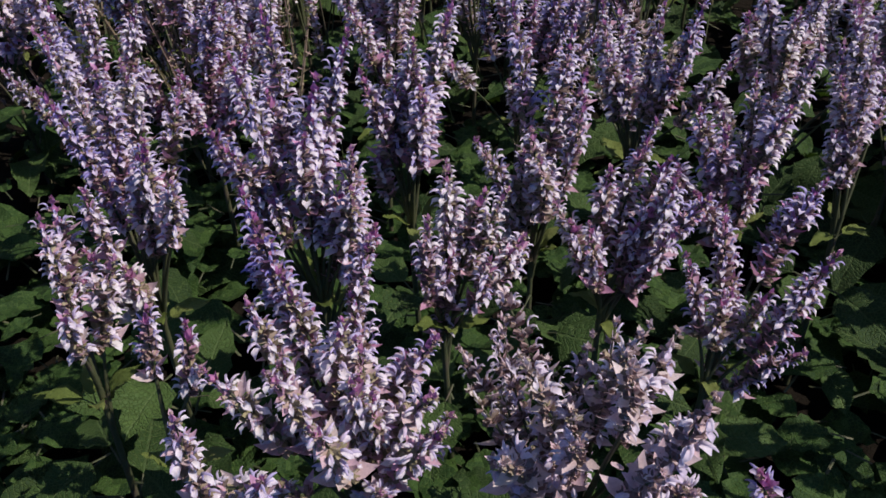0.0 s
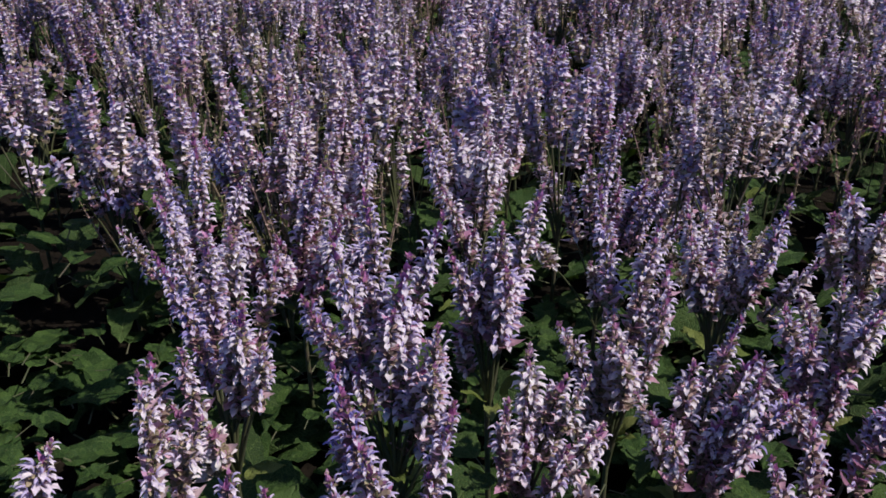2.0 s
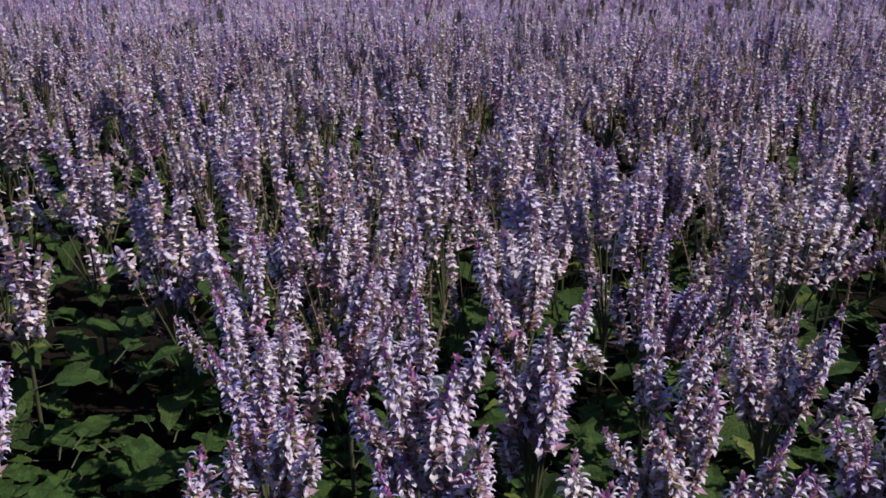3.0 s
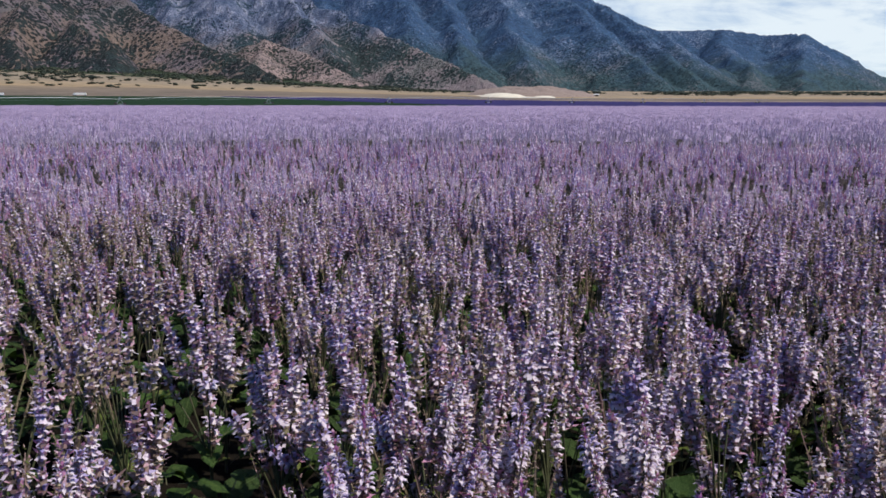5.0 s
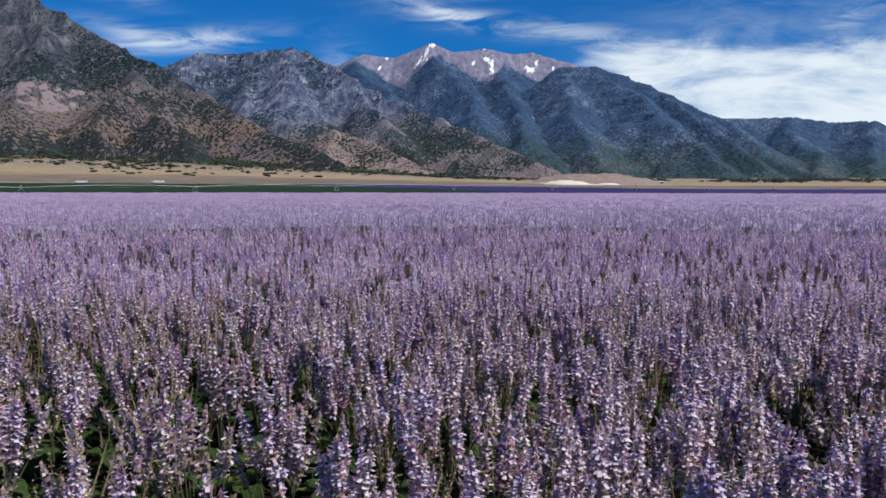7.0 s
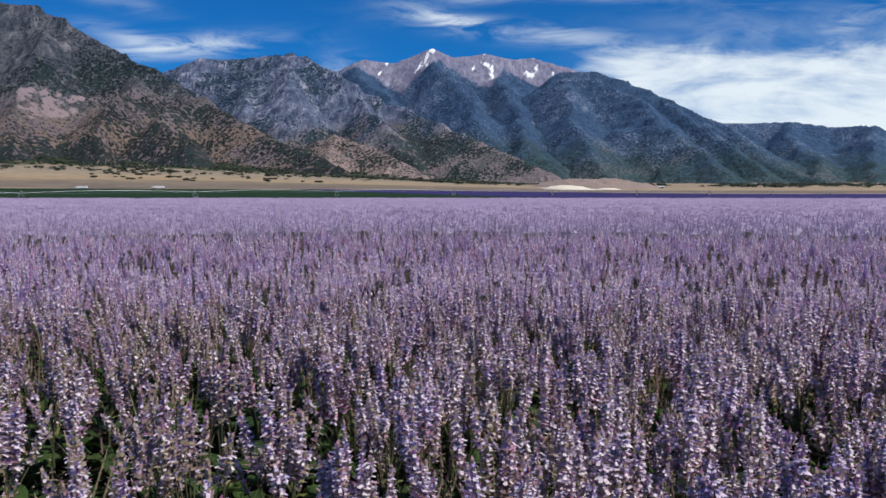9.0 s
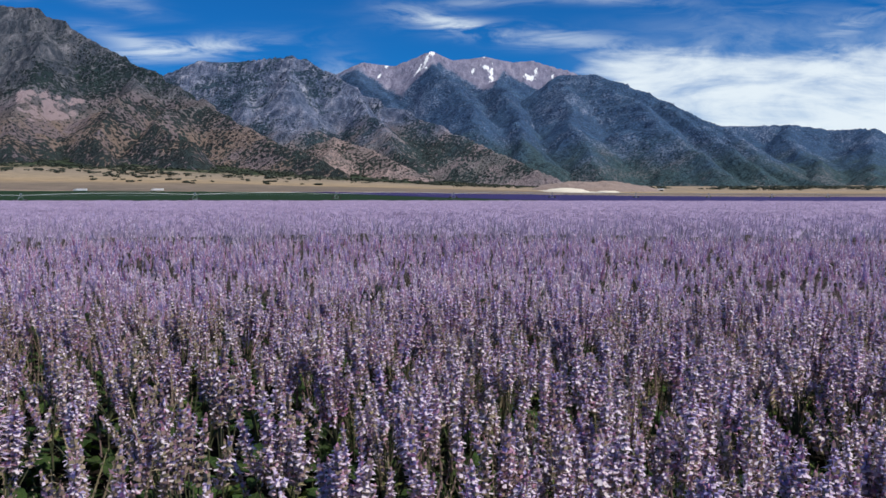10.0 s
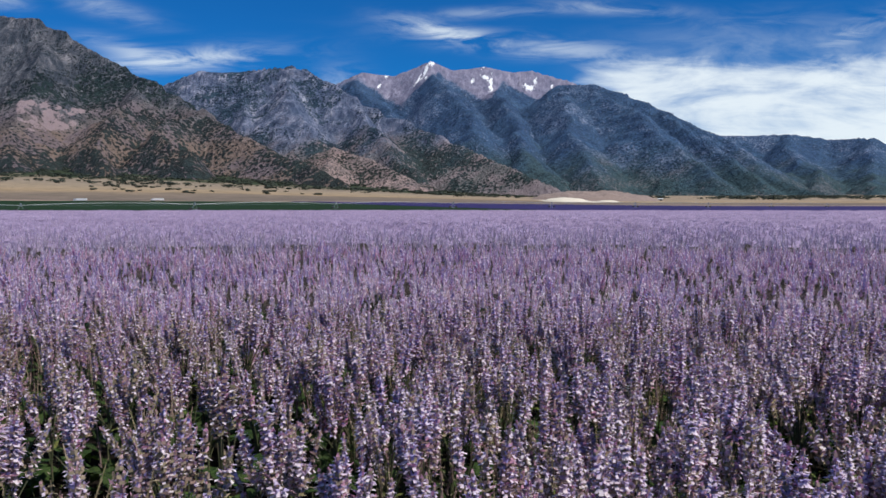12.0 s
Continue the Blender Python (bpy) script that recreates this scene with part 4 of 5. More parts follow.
def chosen_plants():
    """The plants at the camera's feet, spike by spike: tip and length."""
    sage_plant((0.25, 1.08), 0.58, [(0.20, 1.24, 1.05, 0.25), (0.35, 1.23, 0.98, 0.18), (0.37, 1.00, 0.84, 0.16), (0.09, 1.08, 0.86, 0.15), (0.22, 0.92, 0.86, 0.17), (0.35, 0.92, 0.78, 0.14), (0.26, 1.11, 0.93, 0.22), (0.33, 1.06, 0.88, 0.17), (0.15, 1.16, 0.96, 0.18), (0.27, 1.00, 0.87, 0.17), (0.32, 0.98, 0.84, 0.16), (0.39, 1.06, 0.88, 0.18), (0.18, 1.04, 0.88, 0.16)], 1, extra=10)
    sage_plant((0.33, 1.56), 0.58, [(0.42, 1.62, 1.17, 0.29), (0.25, 1.62, 1.10, 0.23), (0.33, 1.57, 1.07, 0.29), (0.45, 1.52, 0.96, 0.17), (0.17, 1.64, 1.02, 0.20), (0.34, 1.73, 1.17, 0.29), (0.43, 1.48, 0.89, 0.15), (0.37, 1.54, 0.97, 0.20)], 2, extra=8)
    sage_plant((0.63, 1.76), 0.58, [(0.64, 1.79, 1.03, 0.22), (0.72, 1.79, 1.11, 0.29), (0.55, 1.78, 0.95, 0.17), (0.68, 1.74, 0.97, 0.20)], 3)
    sage_plant((0.85, 1.55), 0.58, [(0.87, 1.68, 1.11, 0.31), (0.94, 1.62, 1.08, 0.26), (0.74, 1.57, 0.88, 0.15), (0.93, 1.49, 0.93, 0.17), (0.84, 1.52, 0.89, 0.17)], 4)
    sage_plant((0.57, 1.37), 0.58, [(0.60, 1.42, 0.93, 0.22), (0.50, 1.37, 0.84, 0.15), (0.67, 1.38, 0.88, 0.18)], 5)
    sage_plant((0.93, 1.35), 0.53, [(0.99, 1.40, 0.95, 0.26), (0.92, 1.40, 0.87, 0.17), (1.03, 1.27, 0.88, 0.20), (0.84, 1.40, 0.81, 0.15), (0.83, 1.25, 0.81, 0.17)], 6)
    sage_plant((1.08, 1.15), 0.43, [(1.32, 1.23, 0.85, 0.20), (1.27, 1.06, 0.77, 0.23), (1.13, 1.22, 0.78, 0.18), (1.02, 1.17, 0.75, 0.16)], 7)
    sage_plant((0.59, 0.87), 0.57, [(0.65, 1.21, 0.80, 0.20), (0.60, 0.73, 1.06, 0.17), (0.64, 0.89, 0.98, 0.20), (0.62, 0.64, 1.01, 0.15), (0.53, 1.09, 0.80, 0.15), (0.60, 0.95, 0.89, 0.20), (0.45, 0.84, 0.85, 0.16), (0.54, 0.91, 0.91, 0.18), (0.69, 0.83, 0.94, 0.18), (0.52, 0.79, 0.90, 0.16), (0.70, 0.75, 0.91, 0.16)], 8, extra=16, faded=True, label=FADED_LABEL)
    sage_plant((-0.01, 1.67), 0.58, [(-0.06, 1.72, 1.11, 0.29), (-0.06, 1.91, 1.14, 0.29), (-0.01, 1.81, 1.10, 0.23), (0.06, 1.88, 1.06, 0.20), (0.10, 1.56, 0.96, 0.15), (0.05, 1.63, 1.01, 0.26), (-0.09, 1.57, 0.96, 0.17)], 9)
    sage_plant((-0.16, 1.46), 0.58, [(-0.14, 1.48, 0.95, 0.17), (-0.08, 1.48, 0.86, 0.15), (-0.14, 1.36, 0.85, 0.11), (-0.13, 1.61, 0.92, 0.14)], 10, extra=0)
    sage_plant((-0.01, 1.22), 0.58, [(-0.01, 1.25, 0.90, 0.11), (0.06, 1.22, 0.85, 0.09)], 11, extra=0)
    sage_plant((0.06, 0.91), 0.58, [(0.01, 0.95, 0.98, 0.18), (0.10, 0.86, 0.90, 0.11)], 12, extra=0)
    sage_plant((1.33, 1.44), 0.57, [(1.47, 1.46, 1.01, 0.26), (1.37, 1.42, 0.90, 0.20), (1.38, 1.49, 0.92, 0.18), (1.23, 1.44, 0.83, 0.15), (1.22, 1.50, 0.90, 0.18)], 14)
    sage_plant((1.24, 1.78), 0.58, [(1.27, 1.76, 1.02, 0.26), (1.36, 1.70, 1.04, 0.26), (1.24, 1.86, 0.99, 0.23), (1.14, 1.83, 0.99, 0.23)], 15)
    sage_plant((1.58, 1.35), 0.58, [(1.55, 1.37, 1.00, 0.26), (1.63, 1.46, 1.06, 0.29)], 16)
    sage_plant((0.83, 0.64), 0.55, [(0.75, 0.64, 0.85, 0.11)], 17, extra=0)


chosen_plants()

# bare gaps in the stand, where the leaves and soil show
GAPS = [(-1.10, 4.88, 0.36), (-0.66, 3.95, 0.30), (-2.28, 4.45, 0.36), (-2.39, 5.6, 0.26), (-2.64, 6.9, 0.24), (-2.2, 11.8, 0.55), (-2.6, 10.9, 0.45), (-0.76, 8.8, 0.22), (-0.23, 7.1, 0.17), (0.89, 6.05, 0.30), (2.0, 4.9, 0.27), (4.38, 11.2, 0.25), (1.2, 11.5, 0.25), (-0.8, 3.42, 0.20), (-0.50, 2.55, 0.40), (-0.80, 2.2, 0.30), (-0.97, 3.9, 0.20), (0.95, 2.45, 0.14), (2.0, 2.4, 0.28), (-1.31, 5.66, 0.24), (-0.5, 2.15, 0.22)]


def sparse(x, y, chance_of):
    """The stand thins out a little to one side close by."""
    side = max(0.0, -x - 0.18 * y) * 0.5
    return 2.4 < y < 8.0 and chance_of < min(0.3, side)


def in_gap(x, y, margin=0.0):
    return any(math.hypot(x - a, y - b) < c + margin for a, b, c in GAPS)


def random_tips(x, y, r, count, tall):
    """A candelabra: a tall middle spike, shorter ones round it, and short side branches low down."""
    tips = [(x + r.uniform(-0.05, 0.05), y + r.uniform(-0.05, 0.05), tall, r.uniform(0.25, 0.35))]
    for k in range(count - 1):
        a, d = r.uniform(0, 6.28), r.uniform(0.06, 0.25)
        low = r.uniform(0.4, 1.0) * d * 1.35 + r.uniform(0, 0.08)
        tips.append((x + d * math.cos(a), y + d * math.sin(a), tall - low, (0.31 - 0.5 * low) * r.uniform(0.7, 1.0)))
    return tips


def scatter_plants():
    """Plants in loose rows over the stretch of the field around and before the camera."""
    r = np.random.default_rng(21)
    spots, row = [], 0
    y = 0.3
    while y < 11.0:
        x = -5.2 - 0.2 * (row % 2)
        while x < 9.0:
            px, py = x + r.uniform(-0.12, 0.12), y + r.uniform(-0.12, 0.12)
            spots.append((px, py))
            x += 0.41
        y += 0.41
        row += 1
    near = []
    for px, py in spots:
        d, a = math.hypot(px, py), math.degrees(math.atan2(px, py))
        if not (-33 < a < (57 if d < 6 else 45) or (57 <= a < 112 and 0.9 < d < 2.5)) or in_gap(px, py) or d < 0.95 or r.random() < 0.06 or sparse(px, py, r.random()):
            continue
        if py < 1.93 and -0.33 < px < 1.68:
            continue
        near.append((d, px, py))
    near.sort()
    for k, (d, px, py) in enumerate(near[:300]):
        detail = d < 2.95 and math.atan2(px, py) < 1.05
        # faded plants crowd the left, their dull colour put in for dimmer light
        old = r.random() < (0.18 if detail else 0.2 + 0.5 * min(1.0, 2 * max(0.0, -px - 0.2 * py)))
        tips = random_tips(px, py, r, int(r.integers(8, 11)), r.uniform(0.90, 1.22))
        sage_plant((px, py), r.uniform(0.42, 0.55), tips, 1000 + k, 6 if detail else 6, detail, FADED_LABEL if old else PLANT_LABEL, 1, old)
    return near[min(299, len(near) - 1)][0]


REACH = scatter_plants()


def scattered(name, base, slots, mats, places, turns, sizes, leans, label, category):
    """Many copies of one small mesh as one object."""
    base = np.asarray(base)
    faces = base.reshape(-1, 4, 3)
    n, k = len(places), len(base)
    c, s = np.cos(turns)[:, None], np.sin(turns)[:, None]
    b = base[None] * sizes[:, None, None]
    x = b[..., 0] * c - b[..., 1] * s + b[..., 2] * leans[:, :1]
    y = b[..., 0] * s + b[..., 1] * c + b[..., 2] * leans[:, 1:]
    v = np.stack([x, y, b[..., 2]], -1) + places[:, None, :]
    me = bpy.data.meshes.new(name)
    me.vertices.add(n * k)
    me.vertices.foreach_set("co", v.astype(np.float32).reshape(-1))
    me.loops.add(n * k)
    me.loops.foreach_set("vertex_index", np.arange(n * k, dtype=np.int32))
    q = n * len(faces)
    me.polygons.add(q)
    me.polygons.foreach_set("loop_start", np.arange(0, 4 * q, 4, dtype=np.int32))
    for m in mats:
        me.materials.append(m)
    me.polygons.foreach_set("material_index", np.tile(np.asarray(slots, dtype=np.int32), n))
    me.update(calc_edges=True)
    return tagged(new(name, me), label, category, kind="stuff")


def tuft_spike(length, whorls, per, seed, big=1.0, stalks=False, tall=1.0):
    """A spike with few faces: a dusky core of calyces, tiers of small bracts and petals round it, paler towards the top."""
    r = np.random.default_rng(seed)
    v, s = [], []
    core = 0.011 * big
    a = r.uniform(0, 3.14)
    for k in range(2):
        sd = np.array([math.cos(a + 1.57 * k), math.sin(a + 1.57 * k), 0]) * core
        v += [np.array([0, 0, 0]) - sd, np.array([0, 0, 0]) + sd, np.array([0, 0, length * 0.9]) + sd * 0.4, np.array([0, 0, length * 0.9]) - sd * 0.4]
        s.append(k)
    low, high = [0, 0, 1, 1, 2, 3], [0, 1, 1, 1, 2, 2, 2]
    for k in range(whorls):
        u = (k + 0.5) / whorls
        size = (1.0 if u < 0.7 else 1.0 - 0.55 * (u - 0.7) / 0.3) * big
        turn = r.uniform(0, 6.28)
        for j in range(per):
            out, up, sd = frame_out(turn + 6.28 * j / per + r.uniform(-0.4, 0.4), r.uniform(-0.1, 0.6))
            c = np.array([0, 0, length * u + r.uniform(-0.25, 0.25) * length / whorls]) + out * 0.020 * size
            w, l = 0.0078 * size * r.uniform(0.7, 1.25), 0.014 * size * r.uniform(0.7, 1.25)
            reach = (out * r.uniform(0.5, 1.0) + up * r.choice([-0.6, 1]) * r.uniform(0.5, 1.1) * tall) * l
            v += [c - reach - sd * w, c - reach + sd * w, c + reach + sd * w * 0.4, c + reach - sd * w * 0.4]
            s.append(int(r.choice(low if u < 0.42 else high)))
    if stalks:
        a = r.uniform(0, 3.14)
        sd = np.array([math.cos(a), math.sin(a), 0]) * 0.004
        v += [np.array([0, 0, -0.35]) - sd, np.array([0, 0, -0.35]) + sd, sd, -sd]
        s.append(4)
    return v, s


BLOOM_MATS = [BRACT, LIP_BLUE, LIP_WHITE, CALYX, STEM]
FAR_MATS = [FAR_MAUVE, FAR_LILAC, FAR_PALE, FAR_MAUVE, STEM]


def bloom_zone(near, far, density, length, whorls, per, big, variants, seed, left, right, uneven=1.0, mats=BLOOM_MATS):
    r = np.random.default_rng(seed)
    span = radians(right - left)
    n = int(density * 0.5 * span * (far * far - near * near))
    d = np.sqrt(r.uniform(near * near, far * far, n))
    a = radians(left) + span * r.random(n)
    x, y = d * np.sin(a), d * np.cos(a)
    # spikes stand in clumps, plant by plant, the tallest in the middle of each
    cell = 0.46
    gx, gy = np.round(x / cell), np.round(y / cell)
    jx, jy = lattice(gx, gy, 3) - 0.5, lattice(gx, gy, 8) - 0.5
    ox, oy = (x / cell - gx) * 0.74, (y / cell - gy) * 0.74
    x, y = (gx + 0.5 * jx + ox) * cell, (gy + 0.5 * jy + oy) * cell
    dome = np.hypot(ox, oy) / 0.4
    tall = 0.98 + 0.34 * uneven * (lattice(gx, gy, 5) - 0.5) + 0.18 * (fbm(x / 5, y / 5, 2, 4) - 0.5) - 0.16 * dome
    z = tall - r.uniform(0, 0.16, n) - length + 0.42 * ease(np.hypot(x, y), 100, 226)
    keep = (lattice(gx, gy, 12) > 0.15) & (y < 226)
    for cx, cy, cr in GAPS:
        keep &= np.hypot(x - cx, y - cy) > cr
    x, y, z, ox, oy = x[keep], y[keep], z[keep], ox[keep], oy[keep]
    which = r.integers(0, variants, len(x))
    for k in range(variants):
        w = which == k
        base, slots = tuft_spike(length * r.uniform(0.85, 1.2), whorls, per, seed + k, big, per > 1, 1.0 if per > 2 else 1.5)
        m = int(w.sum())
        leans = np.stack([ox[w], oy[w]], -1) * 0.7 + r.uniform(-0.13, 0.13, (m, 2))
        scattered("sage_bloom", base, slots, mats, np.stack([x[w], y[w], z[w]], -1), r.uniform(0, 6.28, m), r.uniform(0.85, 1.2, m), leans, "sage spikes in bloom, lilac, mauve and white", "flower field")


def loose_spikes():
    """Spikes of plants that cannot be told apart, standing between the others."""
    r = np.random.default_rng(431)
    n = 260
    d = np.sqrt(r.uniform(2.75 ** 2, 7.5 ** 2, n))
    a = np.radians(r.uniform(-32, 52, n))
    x, y = d * np.sin(a), d * np.cos(a)
    keep = np.array([not in_gap(*p, 0.2) and not sparse(*p, r.random()) for p in zip(x, y)])
    x, y = x[keep], y[keep]
    which = r.integers(1, 5, len(x))
    for k in range(1, 5):
        w = which == k
        me = LIGHT[k]
        base = [np.array(me.vertices[i].co) for f in me.polygons for i in f.vertices]
        m = int(w.sum())
        stalk = np.array([0.005, 0.0, 0.0])
        for s in (stalk, stalk[[1, 0, 2]]):
            base += [-s + np.array([0, 0, -0.5]), s + np.array([0, 0, -0.5]), s, -s]
        slots = [f.material_index for f in me.polygons] + [4, 4]
        z = r.uniform(0.80, 1.12, m) - LIGHT_LENGTH[k]
        scattered("sage_bloom", base, slots, BLOOM_MATS, np.stack([x[w], y[w], z], -1), r.uniform(0, 6.28, m), r.uniform(0.85, 1.1, m), r.uniform(-0.2, 0.2, (m, 2)), "sage spikes in bloom, lilac, mauve and white", "flower field")


loose_spikes()
bloom_zone(REACH - 0.3, 14, 28, 0.29, 9, 5, 1.3, 5, 400, -33, 42)
bloom_zone(14, 26, 20, 0.31, 7, 3, 1.6, 5, 410, -33, 38)
bloom_zone(1.3, 15, 10, 0.28, 7, 1, 2.0, 2, 460, 60, 302)
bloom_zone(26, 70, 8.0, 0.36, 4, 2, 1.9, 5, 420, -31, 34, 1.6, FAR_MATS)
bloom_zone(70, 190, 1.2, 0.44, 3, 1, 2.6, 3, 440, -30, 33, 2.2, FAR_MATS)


def leaf_litter():
    """Green leaves low in the stand, between and under the plants."""
    r = np.random.default_rng(77)
    spans = [(430, 0.45, 3.2, 0.20, k) for k in range(3)] + [(1200, 3.0, 15.0, 0.5, k) for k in range(3)]
    for n, near, far, top, k in spans:
        me = LEAVES[k + 1] if far < 4 else LITTER[k]
        v = [np.array(me.vertices[i].co) for f in me.polygons for i in f.vertices]
        d = np.sqrt(r.uniform(near ** 2, far ** 2, n))
        a = np.radians(r.uniform(-50 if far < 4 else -42, 66, n))
        places = np.stack([d * np.sin(a), d * np.cos(a), r.uniform(0.05, top, n)], -1)
        scattered("sage_leaves", v, [f.material_index for f in me.polygons], [LEAF, STEM], places, r.uniform(0, 6.28, n), r.uniform(0.6, 1.15, n), r.uniform(-0.7, 0.7, (n, 2)), "broad green sage leaves low among the stems", "foliage")


leaf_litter()


def spent_whorls():
    """Brown and olive calyces, dry bracts and small leaves on the lower branches, below the open flowers."""
    r = np.random.default_rng(91)
    for k in range(3):
        n = 540
        d = np.sqrt(r.uniform(2.6 ** 2, 9.5 ** 2, n))
        a = np.radians(r.uniform(-33, 54, n))
        x, y = d * np.sin(a), d * np.cos(a)
        keep = np.array([not in_gap(*p, 0.2) for p in zip(x, y)])
        x, y = x[keep], y[keep]
        m = len(x)
        base, slots = tuft_spike(0.34, 9, 4, 930 + k, 0.6, True, 0.8)
        places = np.stack([x, y, r.uniform(0.36, 0.58, m)], -1)
        scattered("spent_bloom", base, slots, [CALYX, CALYX, PALE_LEAF, DRY_BRACT, STEM], places, r.uniform(0, 6.28, m), r.uniform(0.8, 1.2, m), r.uniform(-0.35, 0.35, (m, 2)), "brown and olive spent calyces low on the sage branches", "foliage")


spent_whorls()


# ---- distance: irrigator, lorries, sheds, shrubs ----
def plain_material(name, colour, rough=0.5, metal=0.0, grime=0.25):
    m, t, b = material(name, rough)
    worn = ramp(t, noise_at(t, 3.0, 5.0, 0.65), [(0.35, tuple(c * (1 - grime) for c in colour)), (0.65, colour)])
    link(t, worn, b.inputs["Base Color"])
    b.inputs["Metallic"].default_value = metal
    return m


GALVANISED = plain_material("galvanised_steel", (0.29, 0.32, 0.35), 0.45, 0.2)
RUBBER = plain_material("rubber", (0.025, 0.025, 0.026), 0.85)
WHITE_PAINT = plain_material("white_paint", (0.80, 0.80, 0.78), 0.4)
CAB_PAINT = plain_material("cab_paint", (0.55, 0.56, 0.58), 0.35)
SHED_WALL = plain_material("shed_sheeting", (0.58, 0.50, 0.42), 0.6)
SHED_ROOF = plain_material("shed_roof_sheeting", (0.66, 0.66, 0.66), 0.5, 0.3)
GRAVEL = plain_material("pale_gravel", (0.66, 0.60, 0.50), 0.95)
DARK_GLASS = plain_material("dark_glass", (0.02, 0.025, 0.03), 0.1)


def rod(bm, a, b, radius, sides=5):
    a, b = Vector(a), Vector(b)
    m = Matrix.Translation((a + b) / 2) @ (b - a).to_track_quat("Z", "Y").to_matrix().to_4x4()
    bmesh.ops.create_cone(bm, cap_ends=True, segments=sides, radius1=radius, radius2=radius, depth=(b - a).length, matrix=m)


def box(bm, x, y, z, w, d, h, bevel=0.0):
    got = bmesh.ops.create_cube(bm, size=1, matrix=Matrix.Translation((x, y, z + h / 2)) @ Matrix.Diagonal((w, d, h, 1)))
    if bevel:
        edges = list({e for v in got["verts"] for e in v.link_edges})
        bmesh.ops.bevel(bm, geom=edges, offset=bevel, segments=2, affect="EDGES")


def irrigator():
    """A wheeled centre-pivot irrigator: towers on two wheels, bowed pipes trussed below, drop hoses."""
    thing = tagged(new("pivot_irrigator"), "long galvanised steel irrigator on wheeled towers in the crop", "irrigator")
    first, step = Vector((-132.5, 266.0)), Vector((45.6, 30.86))
    way = step.normalized()
    across = Vector((-way.y, way.x))

    def base(k):
        q = first + step * k
        return Vector((q.x, q.y, float(ground_height(q.x, q.y))))

    def top(k):
        return base(k) + Vector((0, 0, 2.3))

    for k in range(9):
        bm = bmesh.new()
        b, t = base(k), top(k)
        for s in (-1, 1):
            foot = b + Vector((*(way * 1.3 * s), 0.55))
            rod(bm, foot, t + Vector((0, 0, -0.1)), 0.07)
            rod(bm, foot + Vector((*(across * 0.5), 0)), t, 0.05)
        rod(bm, b + Vector((*(way * -1.5), 0.6)), b + Vector((*(way * 1.5), 0.6)), 0.09)
        box(bm, t.x, t.y, t.z + 0.1, 0.45, 0.45, 0.6, 0.03)
        tower = part("tower", bm, GALVANISED, thing)
        for s in (-1, 1):
            bm = bmesh.new()
            c = b + Vector((*(way * 1.5 * s), 0.62))
            rod(bm, c - Vector((*(across * 0.16), 0)), c + Vector((*(across * 0.16), 0)), 0.6, 16)
            part("wheel", bm, RUBBER, tower, "black lugged tyre")
    for k in range(-1, 9):
        a, b = (top(k), top(k + 1)) if k < 8 else (top(8), top(8) + Vector((*(way * 14), 0.2)))
        bm = bmesh.new()
        dots = []
        for j in range(13):
            u = j / 12
            p = a.lerp(b, u)
            p.z += (0.65 if k < 8 else 0.1) * 4 * u * (1 - u)
            dots.append(p)
        rings = []
        for p in dots:
            rings.append([bm.verts.new(p + Vector((across.x * 0.075 * math.cos(1.047 * i), across.y * 0.075 * math.cos(1.047 * i), 0.075 * math.sin(1.047 * i)))) for i in range(6)])
        for m, n in zip(rings[:-1], rings[1:]):
            for i in range(6):
                bm.faces.new((m[i], m[(i + 1) % 6], n[(i + 1) % 6], n[i]))
        pipe = part("span_pipe", bm, GALVANISED, thing)
        bm = bmesh.new()
        for j in range(1, 12):
            sag = dots[j] + Vector((0, 0, -0.8 * min(1, 3.0 * (j / 12) * (1 - j / 12) * 1.6)))
            rod(bm, dots[j], sag, 0.02, 4)
            if j < 11:
                nxt = dots[j + 1] + Vector((0, 0, -0.8 * min(1, 3.0 * ((j + 1) / 12) * (1 - (j + 1) / 12) * 1.6)))
                rod(bm, sag, nxt, 0.02, 4)
        tagged(part("truss", bm, GALVANISED, pipe), kind="stuff")
        bm = bmesh.new()
        for j in range(1, 12):
            rod(bm, dots[j], dots[j] + Vector((0, 0, -1.7)), 0.015, 4)
        tagged(part("drop_hoses", bm, RUBBER, pipe), kind="stuff")


irrigator()


def lorry(x, y, turn, label):
    thing = tagged(new("lorry"), label, "lorry", "lorries on the far road")
    thing.matrix_basis = pose(x, y, float(ground_height(x, y)) + 0.05, 0, 0, turn) @ Matrix.Scale(0.62, 4)
    bm = bmesh.new()
    box(bm, 1.6, 0, 1.15, 13.4, 2.5, 2.75, 0.06)
    part("trailer", bm, WHITE_PAINT, thing, "white box trailer")
    bm = bmesh.new()
    box(bm, -7.0, 0, 0.9, 2.3, 2.4, 2.5, 0.18)
    box(bm, -8.6, 0, 0.9, 1.4, 2.2, 1.1, 0.15)
    cab = part("cab", bm, CAB_PAINT, thing, "pale grey tractor cab")
    bm = bmesh.new()
    box(bm, -8.18, 0, 2.2, 0.08, 2.0, 0.8, 0.02)
    part("windscreen", bm, DARK_GLASS, cab)
    bm = bmesh.new()
    box(bm, 0.2, 0, 0.75, 15.5, 1.0, 0.35)
    part("chassis", bm, RUBBER, thing)
    for wx in (-8.3, -5.6, -4.4, 6.2, 7.4):
        for s in (-1, 1):
            bm = bmesh.new()
            rod(bm, (wx, s * 0.85, 0.5), (wx, s * 1.22, 0.5), 0.5, 14)
            part("wheel", bm, RUBBER, thing, "black tyre")


lorry(-300, 702, 4, "white articulated lorry on the road below the hills")
